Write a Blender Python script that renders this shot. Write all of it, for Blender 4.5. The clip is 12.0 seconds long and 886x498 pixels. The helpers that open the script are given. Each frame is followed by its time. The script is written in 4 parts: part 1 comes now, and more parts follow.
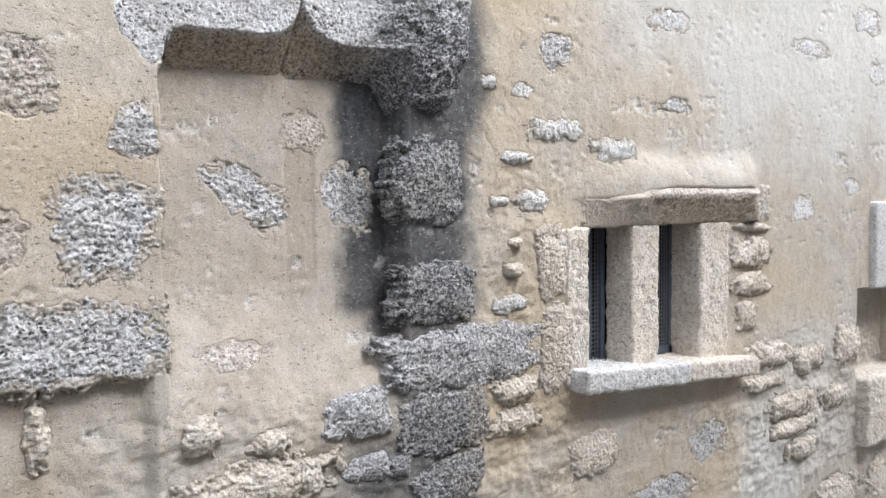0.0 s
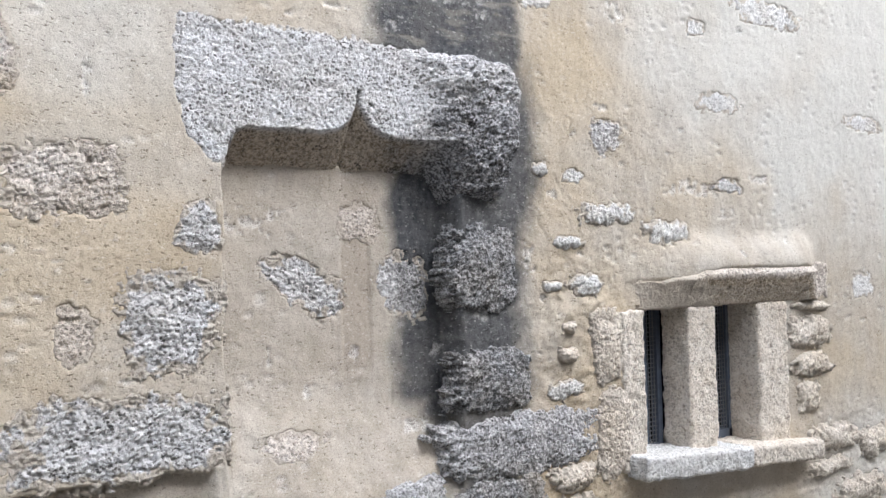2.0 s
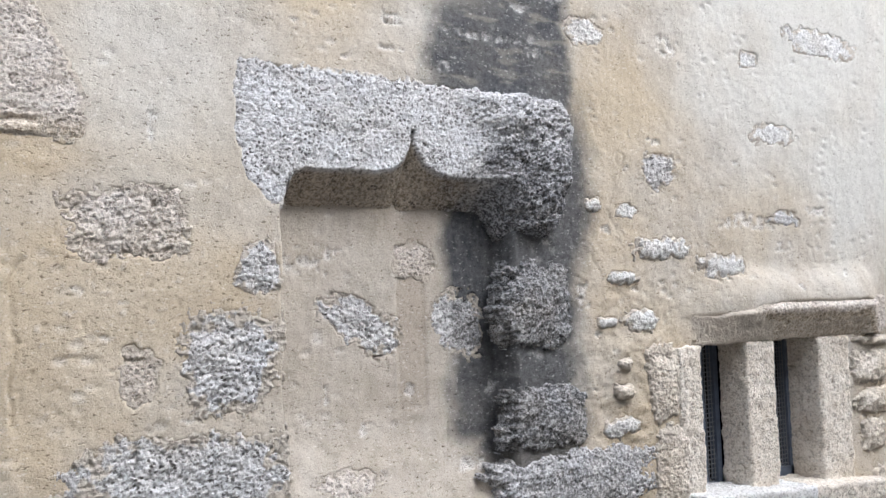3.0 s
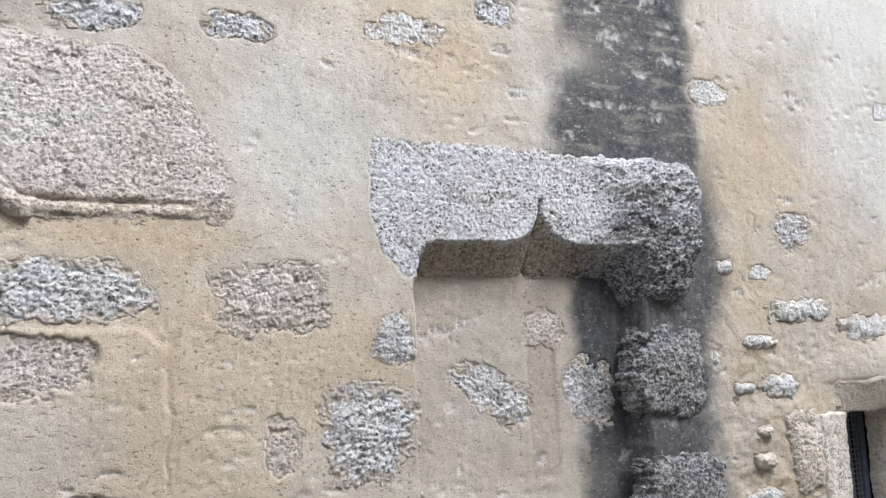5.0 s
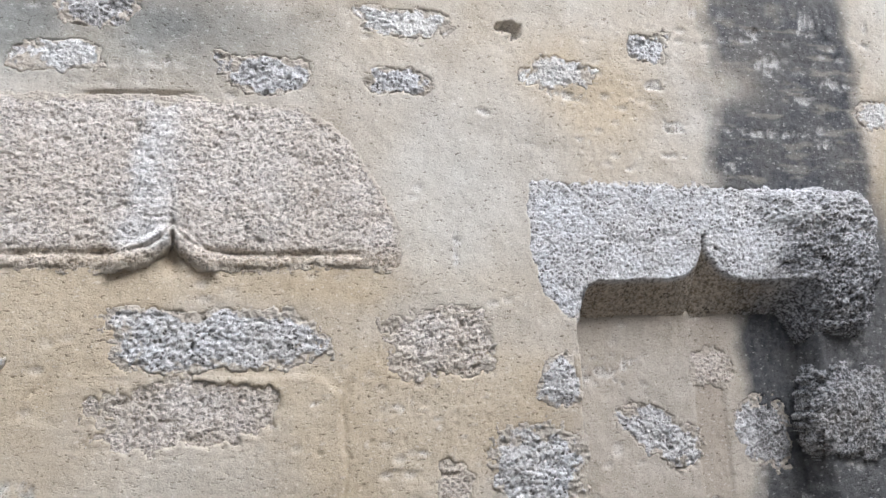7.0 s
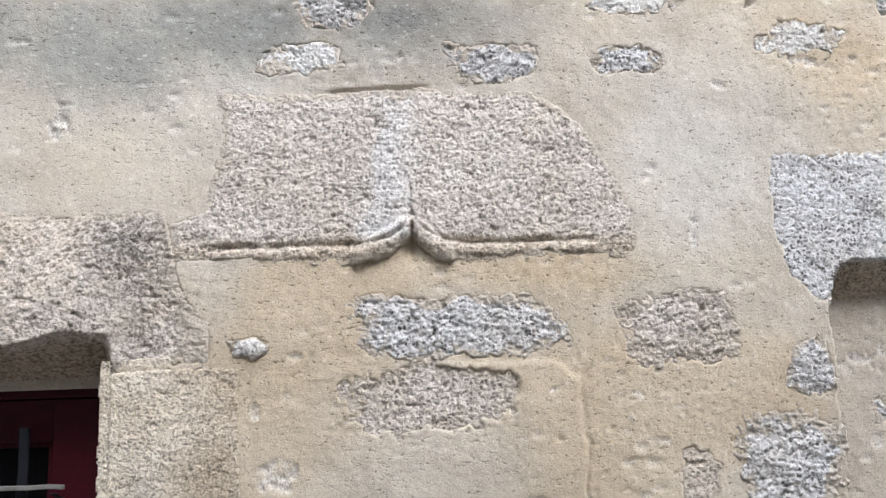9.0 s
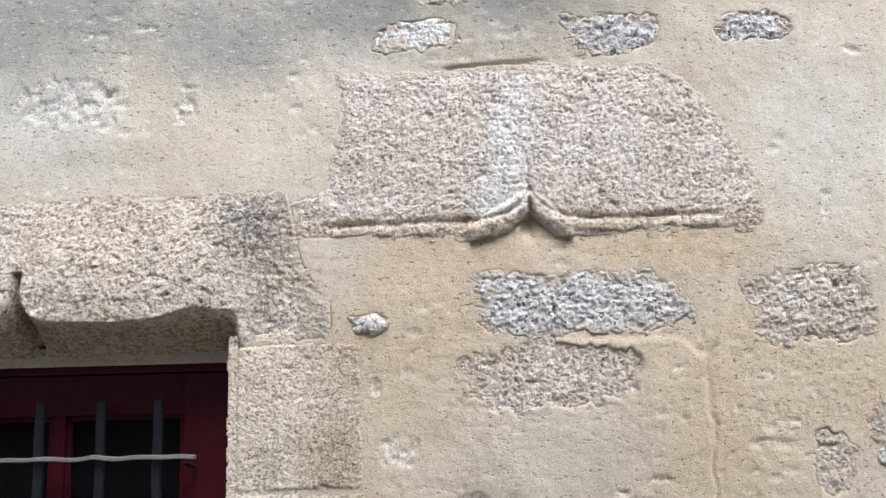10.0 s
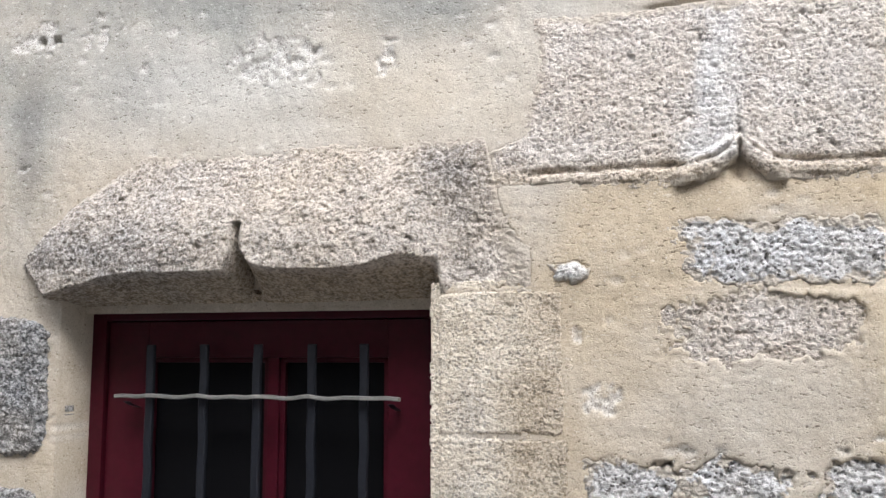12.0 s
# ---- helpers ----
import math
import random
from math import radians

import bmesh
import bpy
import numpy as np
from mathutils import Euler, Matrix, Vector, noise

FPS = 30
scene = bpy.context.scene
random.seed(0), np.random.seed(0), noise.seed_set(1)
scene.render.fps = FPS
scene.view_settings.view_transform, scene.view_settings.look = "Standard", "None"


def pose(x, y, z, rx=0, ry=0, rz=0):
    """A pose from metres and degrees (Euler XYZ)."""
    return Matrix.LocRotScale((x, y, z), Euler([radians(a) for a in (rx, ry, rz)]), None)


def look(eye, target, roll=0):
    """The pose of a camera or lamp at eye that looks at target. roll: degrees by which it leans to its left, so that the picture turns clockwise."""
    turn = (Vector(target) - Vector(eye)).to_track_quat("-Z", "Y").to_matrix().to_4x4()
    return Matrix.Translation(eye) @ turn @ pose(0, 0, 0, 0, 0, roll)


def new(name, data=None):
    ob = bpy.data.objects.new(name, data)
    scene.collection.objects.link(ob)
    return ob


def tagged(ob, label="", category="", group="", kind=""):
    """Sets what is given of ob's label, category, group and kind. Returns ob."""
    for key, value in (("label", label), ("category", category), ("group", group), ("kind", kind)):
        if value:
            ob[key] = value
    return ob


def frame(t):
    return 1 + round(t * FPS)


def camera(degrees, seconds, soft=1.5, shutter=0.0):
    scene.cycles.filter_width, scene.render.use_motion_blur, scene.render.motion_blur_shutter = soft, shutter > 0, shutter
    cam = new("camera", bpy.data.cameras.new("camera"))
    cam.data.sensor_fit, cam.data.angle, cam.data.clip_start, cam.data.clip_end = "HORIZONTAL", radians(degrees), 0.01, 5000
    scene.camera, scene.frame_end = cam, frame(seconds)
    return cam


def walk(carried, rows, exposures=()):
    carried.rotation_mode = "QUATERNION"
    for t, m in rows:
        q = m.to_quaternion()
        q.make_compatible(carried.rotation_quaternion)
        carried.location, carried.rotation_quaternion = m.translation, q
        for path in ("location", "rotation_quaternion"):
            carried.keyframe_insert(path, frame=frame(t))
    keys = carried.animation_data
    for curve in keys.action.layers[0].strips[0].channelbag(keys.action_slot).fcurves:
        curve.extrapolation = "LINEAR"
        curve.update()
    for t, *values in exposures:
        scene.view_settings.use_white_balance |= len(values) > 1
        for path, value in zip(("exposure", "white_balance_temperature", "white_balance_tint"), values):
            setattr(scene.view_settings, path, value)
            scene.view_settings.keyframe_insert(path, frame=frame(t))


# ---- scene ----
cam = camera(54.0, 12.0, soft=1.45)
PATH = [
    (0.0, 0.0, 0.0, 1.65, 86.772, 0.601, -39.78),
    (0.5, -0.0047, -0.0043, 1.6571, 88.123, 0.876, -39.321),
    (1.0, -0.0104, -0.0038, 1.67, 89.305, 1.035, -38.707),
    (1.5, -0.0167, -0.0041, 1.6812, 90.465, 1.227, -37.822),
    (2.0, -0.0264, -0.0037, 1.6871, 91.69, 1.502, -36.675),
    (2.5, -0.0372, -0.0022, 1.6996, 92.693, 1.635, -35.249),
    (3.0, -0.0483, -0.0001, 1.7058, 93.791, 1.845, -33.586),
    (5.0, -0.0975, -0.0083, 1.7356, 97.798, 2.295, -26.019),
    (5.5, -0.1111, -0.0097, 1.7412, 98.667, 2.37, -24.049),
    (6.0, -0.1221, -0.0116, 1.7465, 99.42, 2.458, -21.813),
    (6.5, -0.1379, -0.0116, 1.754, 99.947, 2.612, -19.417),
    (7.0, -0.1515, -0.0081, 1.751, 100.577, 2.707, -16.633),
    (9.0, -0.2355, 0.0145, 1.7641, 99.903, 2.065, -3.811),
    (9.5, -0.2574, 0.0233, 1.7548, 99.625, 1.766, -0.571),
    (10.0, -0.2857, 0.0276, 1.7556, 98.897, 1.455, 2.412),
    (10.5, -0.2976, 0.0306, 1.7393, 98.629, 1.122, 5.773),
    (11.0, -0.3193, 0.0333, 1.7327, 98.038, 0.788, 8.628),
    (11.5, -0.3387, 0.0341, 1.7207, 97.575, 0.468, 11.17),
    (12.0, -0.3543, 0.0348, 1.722, 96.712, 0.155, 13.408),
]
walk(cam, [(t, pose(x, y, z, rx, ry, rz)) for t, x, y, z, rx, ry, rz in PATH],
     exposures=[(0.0, 1.35, 6150, 10), (3.0, 1.26, 6120, 10), (6.0, 1.24, 6080, 10), (6.6, 1.18, 6080, 10), (7.1, 1.18, 6110, 10), (9.0, 1.25, 6200, 10), (12.0, 1.42, 6300, 10)])

# ---- light: a bright overcast sky over a narrow street ----
world = bpy.data.worlds.new("sky")
scene.world = world
world.use_nodes = True
wn = world.node_tree.nodes
sky = wn.new("ShaderNodeTexSky")
sky.sky_type, sky.sun_disc = "NISHITA", False
sky.sun_elevation, sky.sun_rotation = radians(50), radians(163)
sky.air_density, sky.dust_density, sky.ozone_density = 1.0, 4.0, 1.0
soft_sky = wn.new("ShaderNodeHueSaturation")
soft_sky.inputs["Saturation"].default_value = 0.45
world.node_tree.links.new(sky.outputs[0], soft_sky.inputs["Color"])
world.node_tree.links.new(soft_sky.outputs[0], wn["Background"].inputs[0])
wn["Background"].inputs[1].default_value = 0.15
sun = new("sun", bpy.data.lights.new("sun", "SUN"))
sun.data.energy, sun.data.angle, sun.data.color = 1.35, radians(60), (0.92, 0.95, 1.0)
sun.matrix_world = look((1.5, -2.1, 5.8), (0.3, 1.9, 1.2))

# ---- numbers of the wall ----
YW = 1.87                    # the plaster's plane; the street side is towards -y
X0, X1, Z0, Z1 = -2.30, 4.62, -0.02, 3.02
DOOR = (-1.735, -0.798, 1.845)           # left, right, top
WIN = (2.163, 2.800, 1.075, 1.560)       # left, right, bottom, top
NICHE = (0.757, 1.425, 1.215, 2.03)      # left, right, bottom, top
NICHE_DEPTH = 0.085
RIGHT = (4.075, 0.79, 1.21)              # the next opening: left edge, bottom, top


# ---- noise ----
def lattice(ix, iy, seed):
    h = (ix.astype(np.int64) * 374761393 + iy.astype(np.int64) * 668265263 + seed * 974634777) & 0xFFFFFFFF
    h = ((h ^ (h >> 13)) * 1274126177) & 0xFFFFFFFF
    return ((h ^ (h >> 16)) & 0xFFFF) / 65535.0


def grad_noise(x, y, seed=0):
    ix, iy = np.floor(x), np.floor(y)
    fx, fy = x - ix, y - iy
    ux, uy = fx * fx * fx * (fx * (fx * 6 - 15) + 10), fy * fy * fy * (fy * (fy * 6 - 15) + 10)
    out = 0
    for dx in (0, 1):
        for dy in (0, 1):
            a = lattice(ix + dx, iy + dy, seed) * 6.2831853
            out = out + (np.cos(a) * (fx - dx) + np.sin(a) * (fy - dy)) * (ux if dx else 1 - ux) * (uy if dy else 1 - uy)
    return out * 1.5


def fbm(x, y, freq, octaves, seed=0, gain=0.5):
    out, amp, total = 0, 1.0, 0
    for i in range(octaves):
        out = out + amp * grad_noise(x * freq, y * freq, seed + 17 * i)
        total += amp
        amp, freq = amp * gain, freq * 2.07
    return out / total


def cells(x, y, freq, seed=0):
    """Distance to the nearest scattered point, in cells."""
    x, y = x * freq, y * freq
    ix, iy = np.floor(x), np.floor(y)
    best = np.full(np.shape(x), 9.0)
    for dx in (-1, 0, 1):
        for dy in (-1, 0, 1):
            px = ix + dx + lattice(ix + dx, iy + dy, seed)
            py = iy + dy + lattice(ix + dx, iy + dy, seed + 5)
            best = np.minimum(best, (px - x) ** 2 + (py - y) ** 2)
    return np.sqrt(best)


def smooth(a, b, v):
    t = np.clip((v - a) / (b - a), 0, 1)
    return t * t * (3 - 2 * t)


def blob(x, z, cx, cz, sx, sz):
    return np.exp(-(((x - cx) / sx) ** 2 + ((z - cz) / sz) ** 2))


def band(v, lo, hi, soft):
    return smooth(lo - soft, lo + soft, v) * (1 - smooth(hi - soft, hi + soft, v))


# ---- stains and tones of the wall, by place ----
def soot(x, z):
    """Black crust left by water running down beside the blocked opening, and grey lichen high up."""
    w = fbm(x, z, 5, 4, 31)
    xw = x + 0.05 * w + 0.012 * fbm(x, z, 30, 2, 32)
    main = band(xw + 0.03 * fbm(x, z, 11, 3, 34), 1.18 + 0.02 * np.sin(z * 5), 1.70 - 0.12 * (z - 2.34) + 0.02 * np.sin(z * 7 + 1), 0.045) * smooth(2.24, 2.28, z)
    main *= 0.95 + 0.2 * w - 0.25 * smooth(0.15, 0.4, fbm(x * 0.5, z * 2.2, 16, 3, 33))
    main *= 1 - 0.75 * blob(x, z, 1.22, 2.57, 0.10, 0.05)
    side = band(xw + 0.05 * fbm(x, z, 8, 3, 35), 1.36, 1.660 + 0.06 * smooth(1.70, 1.95, z), 0.060) * band(z + 0.05 * w, 1.26, 2.30, 0.08)
    low = band(xw, 1.40, 1.63, 0.06) * band(z, 0.2, 1.40, 0.1) * 0.85
    inner = band(xw, 1.270, 1.50, 0.042) * band(z + 0.03 * w, 1.34, 2.06, 0.03) * (0.95 + 0.2 * w)
    foot = blob(x, z, 1.33, 0.92, 0.16, 0.12) * 0.95
    s = np.maximum.reduce([main * 1.0, side * 0.95, low, inner, foot])
    high = 0.45 * blob(x, z, -0.30, 2.66, 0.30, 0.10) + 0.25 * blob(x, z, -0.06, 2.60, 0.16, 0.08) + 0.5 * blob(x, z, -1.86, 2.25, 0.05, 0.16)
    return np.clip(s + high * (0.85 + 0.8 * w), 0, 1)


def lichen(x, z):
    """Grey-green film, high on the coat over the door and round the reset lintel."""
    w = fbm(x, z, 3.5, 4, 36)
    v = 0.95 * blob(x, z, -0.74, 2.56, 0.20, 0.12) + 0.55 * blob(x, z, -1.1, 2.58, 0.28, 0.13) + 0.6 * blob(x, z, -0.50, 2.60, 0.2, 0.12) + 0.7 * blob(x, z, -0.15, 2.60, 0.28, 0.10)
    # the last term darkens the coat broadly towards the upper left
    v += 0.8 * blob(x, z, -1.86, 2.28, 0.09, 0.30) + 0.5 * blob(x, z, -1.5, 2.6, 0.5, 0.16) + 0.40 * smooth(-0.8, -1.4, x) * smooth(2.12, 2.4, z)
    return np.clip(v * (0.9 + 1.1 * w), 0, 0.9)


def ochre(x, z):
    w = fbm(x, z, 3.2, 4, 41)
    o = 1.1 * blob(x, z, 0.42, 1.74, 0.28, 0.14) + 0.7 * blob(x, z, 0.30, 1.60, 0.22, 0.16) + 0.6 * blob(x, z, 0.86, 2.52, 0.16, 0.16)
    o += 0.7 * blob(x, z, 0.0, 2.04, 0.55, 0.05) + 0.45 * blob(x, z, -0.35, 1.9, 0.35, 0.12) + 0.45 * blob(x, z, -0.5, 1.55, 0.1, 0.3)
    o += 0.55 * blob(x, z, 1.90, 2.20, 0.22, 0.35) + 1.0 * blob(x, z, 1.9, 1.25, 0.28, 0.40) + 0.45 * blob(x, z, 2.55, 1.95, 0.4, 0.16)
    o += 0.6 * blob(x, z, 3.4, 1.25, 0.5, 0.25) + 0.8 * blob(x, z, 2.75, 0.55, 0.5, 0.25) + 0.3 * blob(x, z, -0.9, 2.32, 0.4, 0.1)
    return np.clip(1.15 * o * (1 + 0.8 * w) + 0.14 + 0.08 * smooth(2.2, 1.6, x) + 0.14 * smooth(0.9, -0.1, x) * smooth(2.55, 2.2, z) + 0.5 * w, 0, 0.9)


def rose(x, z):
    """Darker, pinkish filling of the blocked opening, with a smoother upright strip."""
    w = fbm(x, z, 6, 3, 45)
    fill = band(x, 0.76, 1.46, 0.01) * band(z, 1.1, 2.0, 0.04)
    strip = band(x + 0.008 * w, 1.105, 1.192, 0.008) * band(z, 1.43, 1.80, 0.02) + 0.5 * band(x, 1.11, 1.19, 0.012) * band(z, 1.8, 2.0, 0.03)
    return np.clip(fill * (0.30 + 0.45 * w + 0.75 * strip), 0, 1)


def pale(x, z):
    w = fbm(x, z, 2.3, 4, 51)
    p = 0.95 * smooth(2.1, 3.1, x + 0.9 * (z - 2.2) + 0.4 * w) * smooth(1.6, 2.1, z + 0.2 * w)
    p += 0.6 * blob(x, z, -1.2, 2.35, 0.7, 0.18) + 1.2 * blob(x, z, 3.28, 0.50, 0.20, 0.24) + 0.7 * blob(x, z, 3.6, 0.7, 0.3, 0.4) + 0.5 * blob(x, z, 0.45, 2.15, 0.2, 0.3)
    p += 0.25 * blob(x, z, -0.1, 1.6, 0.2, 0.1)
    return np.clip(p * (1 + 0.4 * w) + 0.10 + 0.3 * w, 0, 1)


# ---- materials ----
def node_material(name, rough=0.9):
    m = bpy.data.materials.new(name)
    m.use_nodes = True
    b = m.node_tree.nodes["Principled BSDF"]
    b.inputs["Roughness"].default_value = rough
    b.inputs["Specular IOR Level"].default_value = 0.25
    return m, m.node_tree.nodes, m.node_tree.links, b


def tex_noise(n, l, co, scale, detail=4.0, rough=0.6):
    t = n.new("ShaderNodeTexNoise")
    t.inputs["Scale"].default_value, t.inputs["Detail"].default_value, t.inputs["Roughness"].default_value = scale, detail, rough
    l.new(co, t.inputs["Vector"])
    return t.outputs[0]


def ramp(n, l, fac, *stops):
    r = n.new("ShaderNodeValToRGB")
    while len(r.color_ramp.elements) < len(stops):
        r.color_ramp.elements.new(0.5)
    for e, (p, c) in zip(r.color_ramp.elements, stops):
        e.position, e.color = p, (*c, 1) if len(c) == 3 else c
    l.new(fac, r.inputs[0])
    return r.outputs[0]


def mix(n, l, fac, a, b, mode="MIX"):
    m = n.new("ShaderNodeMix")
    m.data_type, m.blend_type = "RGBA", mode
    for sock, v in ((m.inputs[0], fac), (m.inputs[6], a), (m.inputs[7], b)):
        if isinstance(v, (int, float)):
            sock.default_value = v
        elif isinstance(v, tuple):
            sock.default_value = (*v, 1)
        else:
            l.new(v, sock)
    return m.outputs[2]


def attribute(n, name):
    a = n.new("ShaderNodeAttribute")
    a.attribute_name = name
    return a.outputs["Fac"]


def math_node(n, l, op, a, b=0.0, clamp=False):
    m = n.new("ShaderNodeMath")
    m.operation, m.use_clamp = op, clamp
    for sock, v in zip(m.inputs, (a, b)):
        if isinstance(v, (int, float)):
            sock.default_value = v
        else:
            l.new(v, sock)
    return m.outputs[0]


def bump(n, l, height, strength, distance, before=None):
    b = n.new("ShaderNodeBump")
    b.inputs["Strength"].default_value, b.inputs["Distance"].default_value = strength, distance
    l.new(height, b.inputs["Height"])
    if before is not None:
        l.new(before, b.inputs["Normal"])
    return b.outputs[0]


def plaster_material():
    m, n, l, b = node_material("lime_plaster", 0.95)
    co = n.new("ShaderNodeTexCoord").outputs["Object"]
    grain = tex_noise(n, l, co, 260, 3, 0.7)
    patch = tex_noise(n, l, co, 14, 5, 0.62)
    base = ramp(n, l, patch, (0.3, (0.43, 0.385, 0.32)), (0.5, (0.53, 0.485, 0.42)), (0.72, (0.62, 0.58, 0.52)))
    base = mix(n, l, attribute(n, "ochre"), base, mix(n, l, patch, (0.49, 0.39, 0.255), (0.62, 0.52, 0.38)))
    base = mix(n, l, attribute(n, "pale"), base, (0.66, 0.645, 0.60))
    crust = ramp(n, l, tex_noise(n, l, co, 60, 5, 0.7), (0.3, (0.045, 0.048, 0.054)), (0.75, (0.16, 0.162, 0.168)))
    base = mix(n, l, attribute(n, "rose"), base, mix(n, l, patch, (0.40, 0.345, 0.28), (0.51, 0.45, 0.38)))
    base = mix(n, l, attribute(n, "lichen"), base, mix(n, l, patch, (0.235, 0.24, 0.225), (0.36, 0.365, 0.345)))
    base = mix(n, l, attribute(n, "soot"), base, crust)
    base = mix(n, l, math_node(n, l, "MULTIPLY", attribute(n, "bare"), 0.62), base, ramp(n, l, grain, (0.37, (0.26, 0.24, 0.22)), (0.48, (0.70, 0.68, 0.65)), (0.62, (0.86, 0.85, 0.83))))
    base = mix(n, l, 0.6, base, ramp(n, l, grain, (0.28, (0.45, 0.43, 0.40)), (0.52, (1.0, 1.0, 1.0))), "MULTIPLY")
    drawn = n.new("ShaderNodeMapping")
    drawn.inputs["Scale"].default_value = (1.0, 1.0, 1.9)
    l.new(co, drawn.inputs["Vector"])
    spot = tex_noise(n, l, drawn.outputs[0], 88, 2.5, 0.55)
    base = mix(n, l, 0.75, base, ramp(n, l, spot, (0.29, (0.30, 0.26, 0.22)), (0.36, (1.0, 1.0, 1.0))), "MULTIPLY")
    base = mix(n, l, 0.6, base, ramp(n, l, spot, (0.63, (0, 0, 0)), (0.71, (0.5, 0.49, 0.46))), "SCREEN")
    l.new(base, b.inputs["Base Color"])
    nrm = bump(n, l, grain, 0.35, 0.0026)
    nrm = bump(n, l, ramp(n, l, spot, (0.30, (0, 0, 0)), (0.42, (1, 1, 1))), 0.5, 0.0022, nrm)
    nrm = bump(n, l, tex_noise(n, l, co, 40, 4, 0.6), 0.3, 0.008, nrm)
    l.new(nrm, b.inputs["Normal"])
    return m


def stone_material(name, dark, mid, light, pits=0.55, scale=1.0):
    """Shelly limestone: bedded pale grains, open pores darkened in colour for dirt and inner shade, black crust where
    the soot attribute says so.
    """
    m, n, l, b = node_material(name, 0.95)
    bed = n.new("ShaderNodeMapping")
    bed.inputs["Scale"].default_value = (1.0, 1.0, 1.15)
    l.new(n.new("ShaderNodeTexCoord").outputs["Object"], bed.inputs["Vector"])
    co = bed.outputs[0]
    fine = tex_noise(n, l, co, 165 * scale, 3.5, 0.72)
    mid_n = tex_noise(n, l, co, 74 * scale, 4, 0.68)
    wide = tex_noise(n, l, co, 26 * scale, 4, 0.62)
    big = tex_noise(n, l, co, 9, 3, 0.6)
    wobble = n.new("ShaderNodeVectorMath")
    wobble.operation = "MULTIPLY_ADD"
    shift = n.new("ShaderNodeTexNoise")
    shift.inputs["Scale"].default_value = 130 * scale
    l.new(co, shift.inputs["Vector"])
    l.new(shift.outputs["Color"], wobble.inputs[0])
    wobble.inputs[1].default_value = (0.011, 0.011, 0.011)
    l.new(co, wobble.inputs[2])
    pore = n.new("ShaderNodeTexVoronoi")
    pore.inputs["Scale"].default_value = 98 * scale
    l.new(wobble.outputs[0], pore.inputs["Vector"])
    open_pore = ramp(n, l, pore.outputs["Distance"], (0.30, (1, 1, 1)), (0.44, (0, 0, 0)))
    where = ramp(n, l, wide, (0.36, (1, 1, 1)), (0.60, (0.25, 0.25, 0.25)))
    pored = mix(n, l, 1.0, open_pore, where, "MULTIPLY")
    grain = math_node(n, l, "ADD", math_node(n, l, "MULTIPLY", fine, 0.55), math_node(n, l, "MULTIPLY", mid_n, 0.45))
    base = ramp(n, l, grain, (0.40, dark), (0.47, mid), (0.56, light))
    base = mix(n, l, 0.5, base, ramp(n, l, big, (0.35, (0.84, 0.80, 0.74)), (0.65, (1.0, 1.0, 1.0))), "MULTIPLY")
    base = mix(n, l, attribute(n, "bleach"), base, ramp(n, l, grain, (0.39, (0.50, 0.50, 0.51)), (0.52, (0.90, 0.90, 0.905))))
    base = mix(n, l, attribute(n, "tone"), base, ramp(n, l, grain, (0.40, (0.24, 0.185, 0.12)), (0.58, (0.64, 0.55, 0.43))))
    crust = ramp(n, l, grain, (0.40, (0.026, 0.027, 0.030)), (0.48, (0.12, 0.12, 0.127)), (0.57, (0.50, 0.50, 0.51)))
    base = mix(n, l, attribute(n, "soot"), base, crust)
    # near-black pore colour carries the shade inside the holes, besides dirt
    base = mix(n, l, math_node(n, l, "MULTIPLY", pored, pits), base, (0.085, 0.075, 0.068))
    smear = ramp(n, l, math_node(n, l, "ADD", math_node(n, l, "MULTIPLY", grain, 0.9), math_node(n, l, "SUBTRACT", attribute(n, "wash"), 0.5)), (0.40, (0, 0, 0)), (0.60, (0.9, 0.9, 0.9)))
    base = mix(n, l, math_node(n, l, "MULTIPLY", smear, math_node(n, l, "GREATER_THAN", attribute(n, "wash"), 0.01)), base, mix(n, l, big, (0.47, 0.41, 0.335), (0.58, 0.53, 0.46)))
    l.new(base, b.inputs["Base Color"])
    nrm = bump(n, l, fine, 0.8, 0.0045)
    nrm = bump(n, l, mid_n, 0.7, 0.006, nrm)
    hollow = n.new("ShaderNodeBump")
    hollow.invert = True
    hollow.inputs["Strength"].default_value, hollow.inputs["Distance"].default_value = 0.7, 0.003
    l.new(pored, hollow.inputs["Height"])
    l.new(nrm, hollow.inputs["Normal"])
    l.new(hollow.outputs[0], b.inputs["Normal"])
    return m


def paint_material(name, colour, rough=0.45, grain=40):
    m, n, l, b = node_material(name, rough)
    co = n.new("ShaderNodeTexCoord").outputs["Object"]
    v = tex_noise(n, l, co, grain, 5, 0.6)
    l.new(ramp(n, l, v, (0.3, tuple(c * 0.72 for c in colour)), (0.7, colour)), b.inputs["Base Color"])
    l.new(bump(n, l, v, 0.12, 0.003), b.inputs["Normal"])
    return m


PLASTER = plaster_material()
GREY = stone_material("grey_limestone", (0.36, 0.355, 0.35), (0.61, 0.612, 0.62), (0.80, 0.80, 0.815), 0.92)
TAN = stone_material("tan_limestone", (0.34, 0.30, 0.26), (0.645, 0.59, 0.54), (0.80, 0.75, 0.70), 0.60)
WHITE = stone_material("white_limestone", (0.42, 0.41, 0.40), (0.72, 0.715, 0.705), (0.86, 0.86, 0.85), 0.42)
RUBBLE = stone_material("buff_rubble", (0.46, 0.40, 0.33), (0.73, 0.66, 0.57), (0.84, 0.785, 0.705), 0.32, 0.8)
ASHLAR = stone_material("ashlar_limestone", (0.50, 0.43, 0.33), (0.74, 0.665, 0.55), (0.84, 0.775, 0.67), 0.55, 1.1)
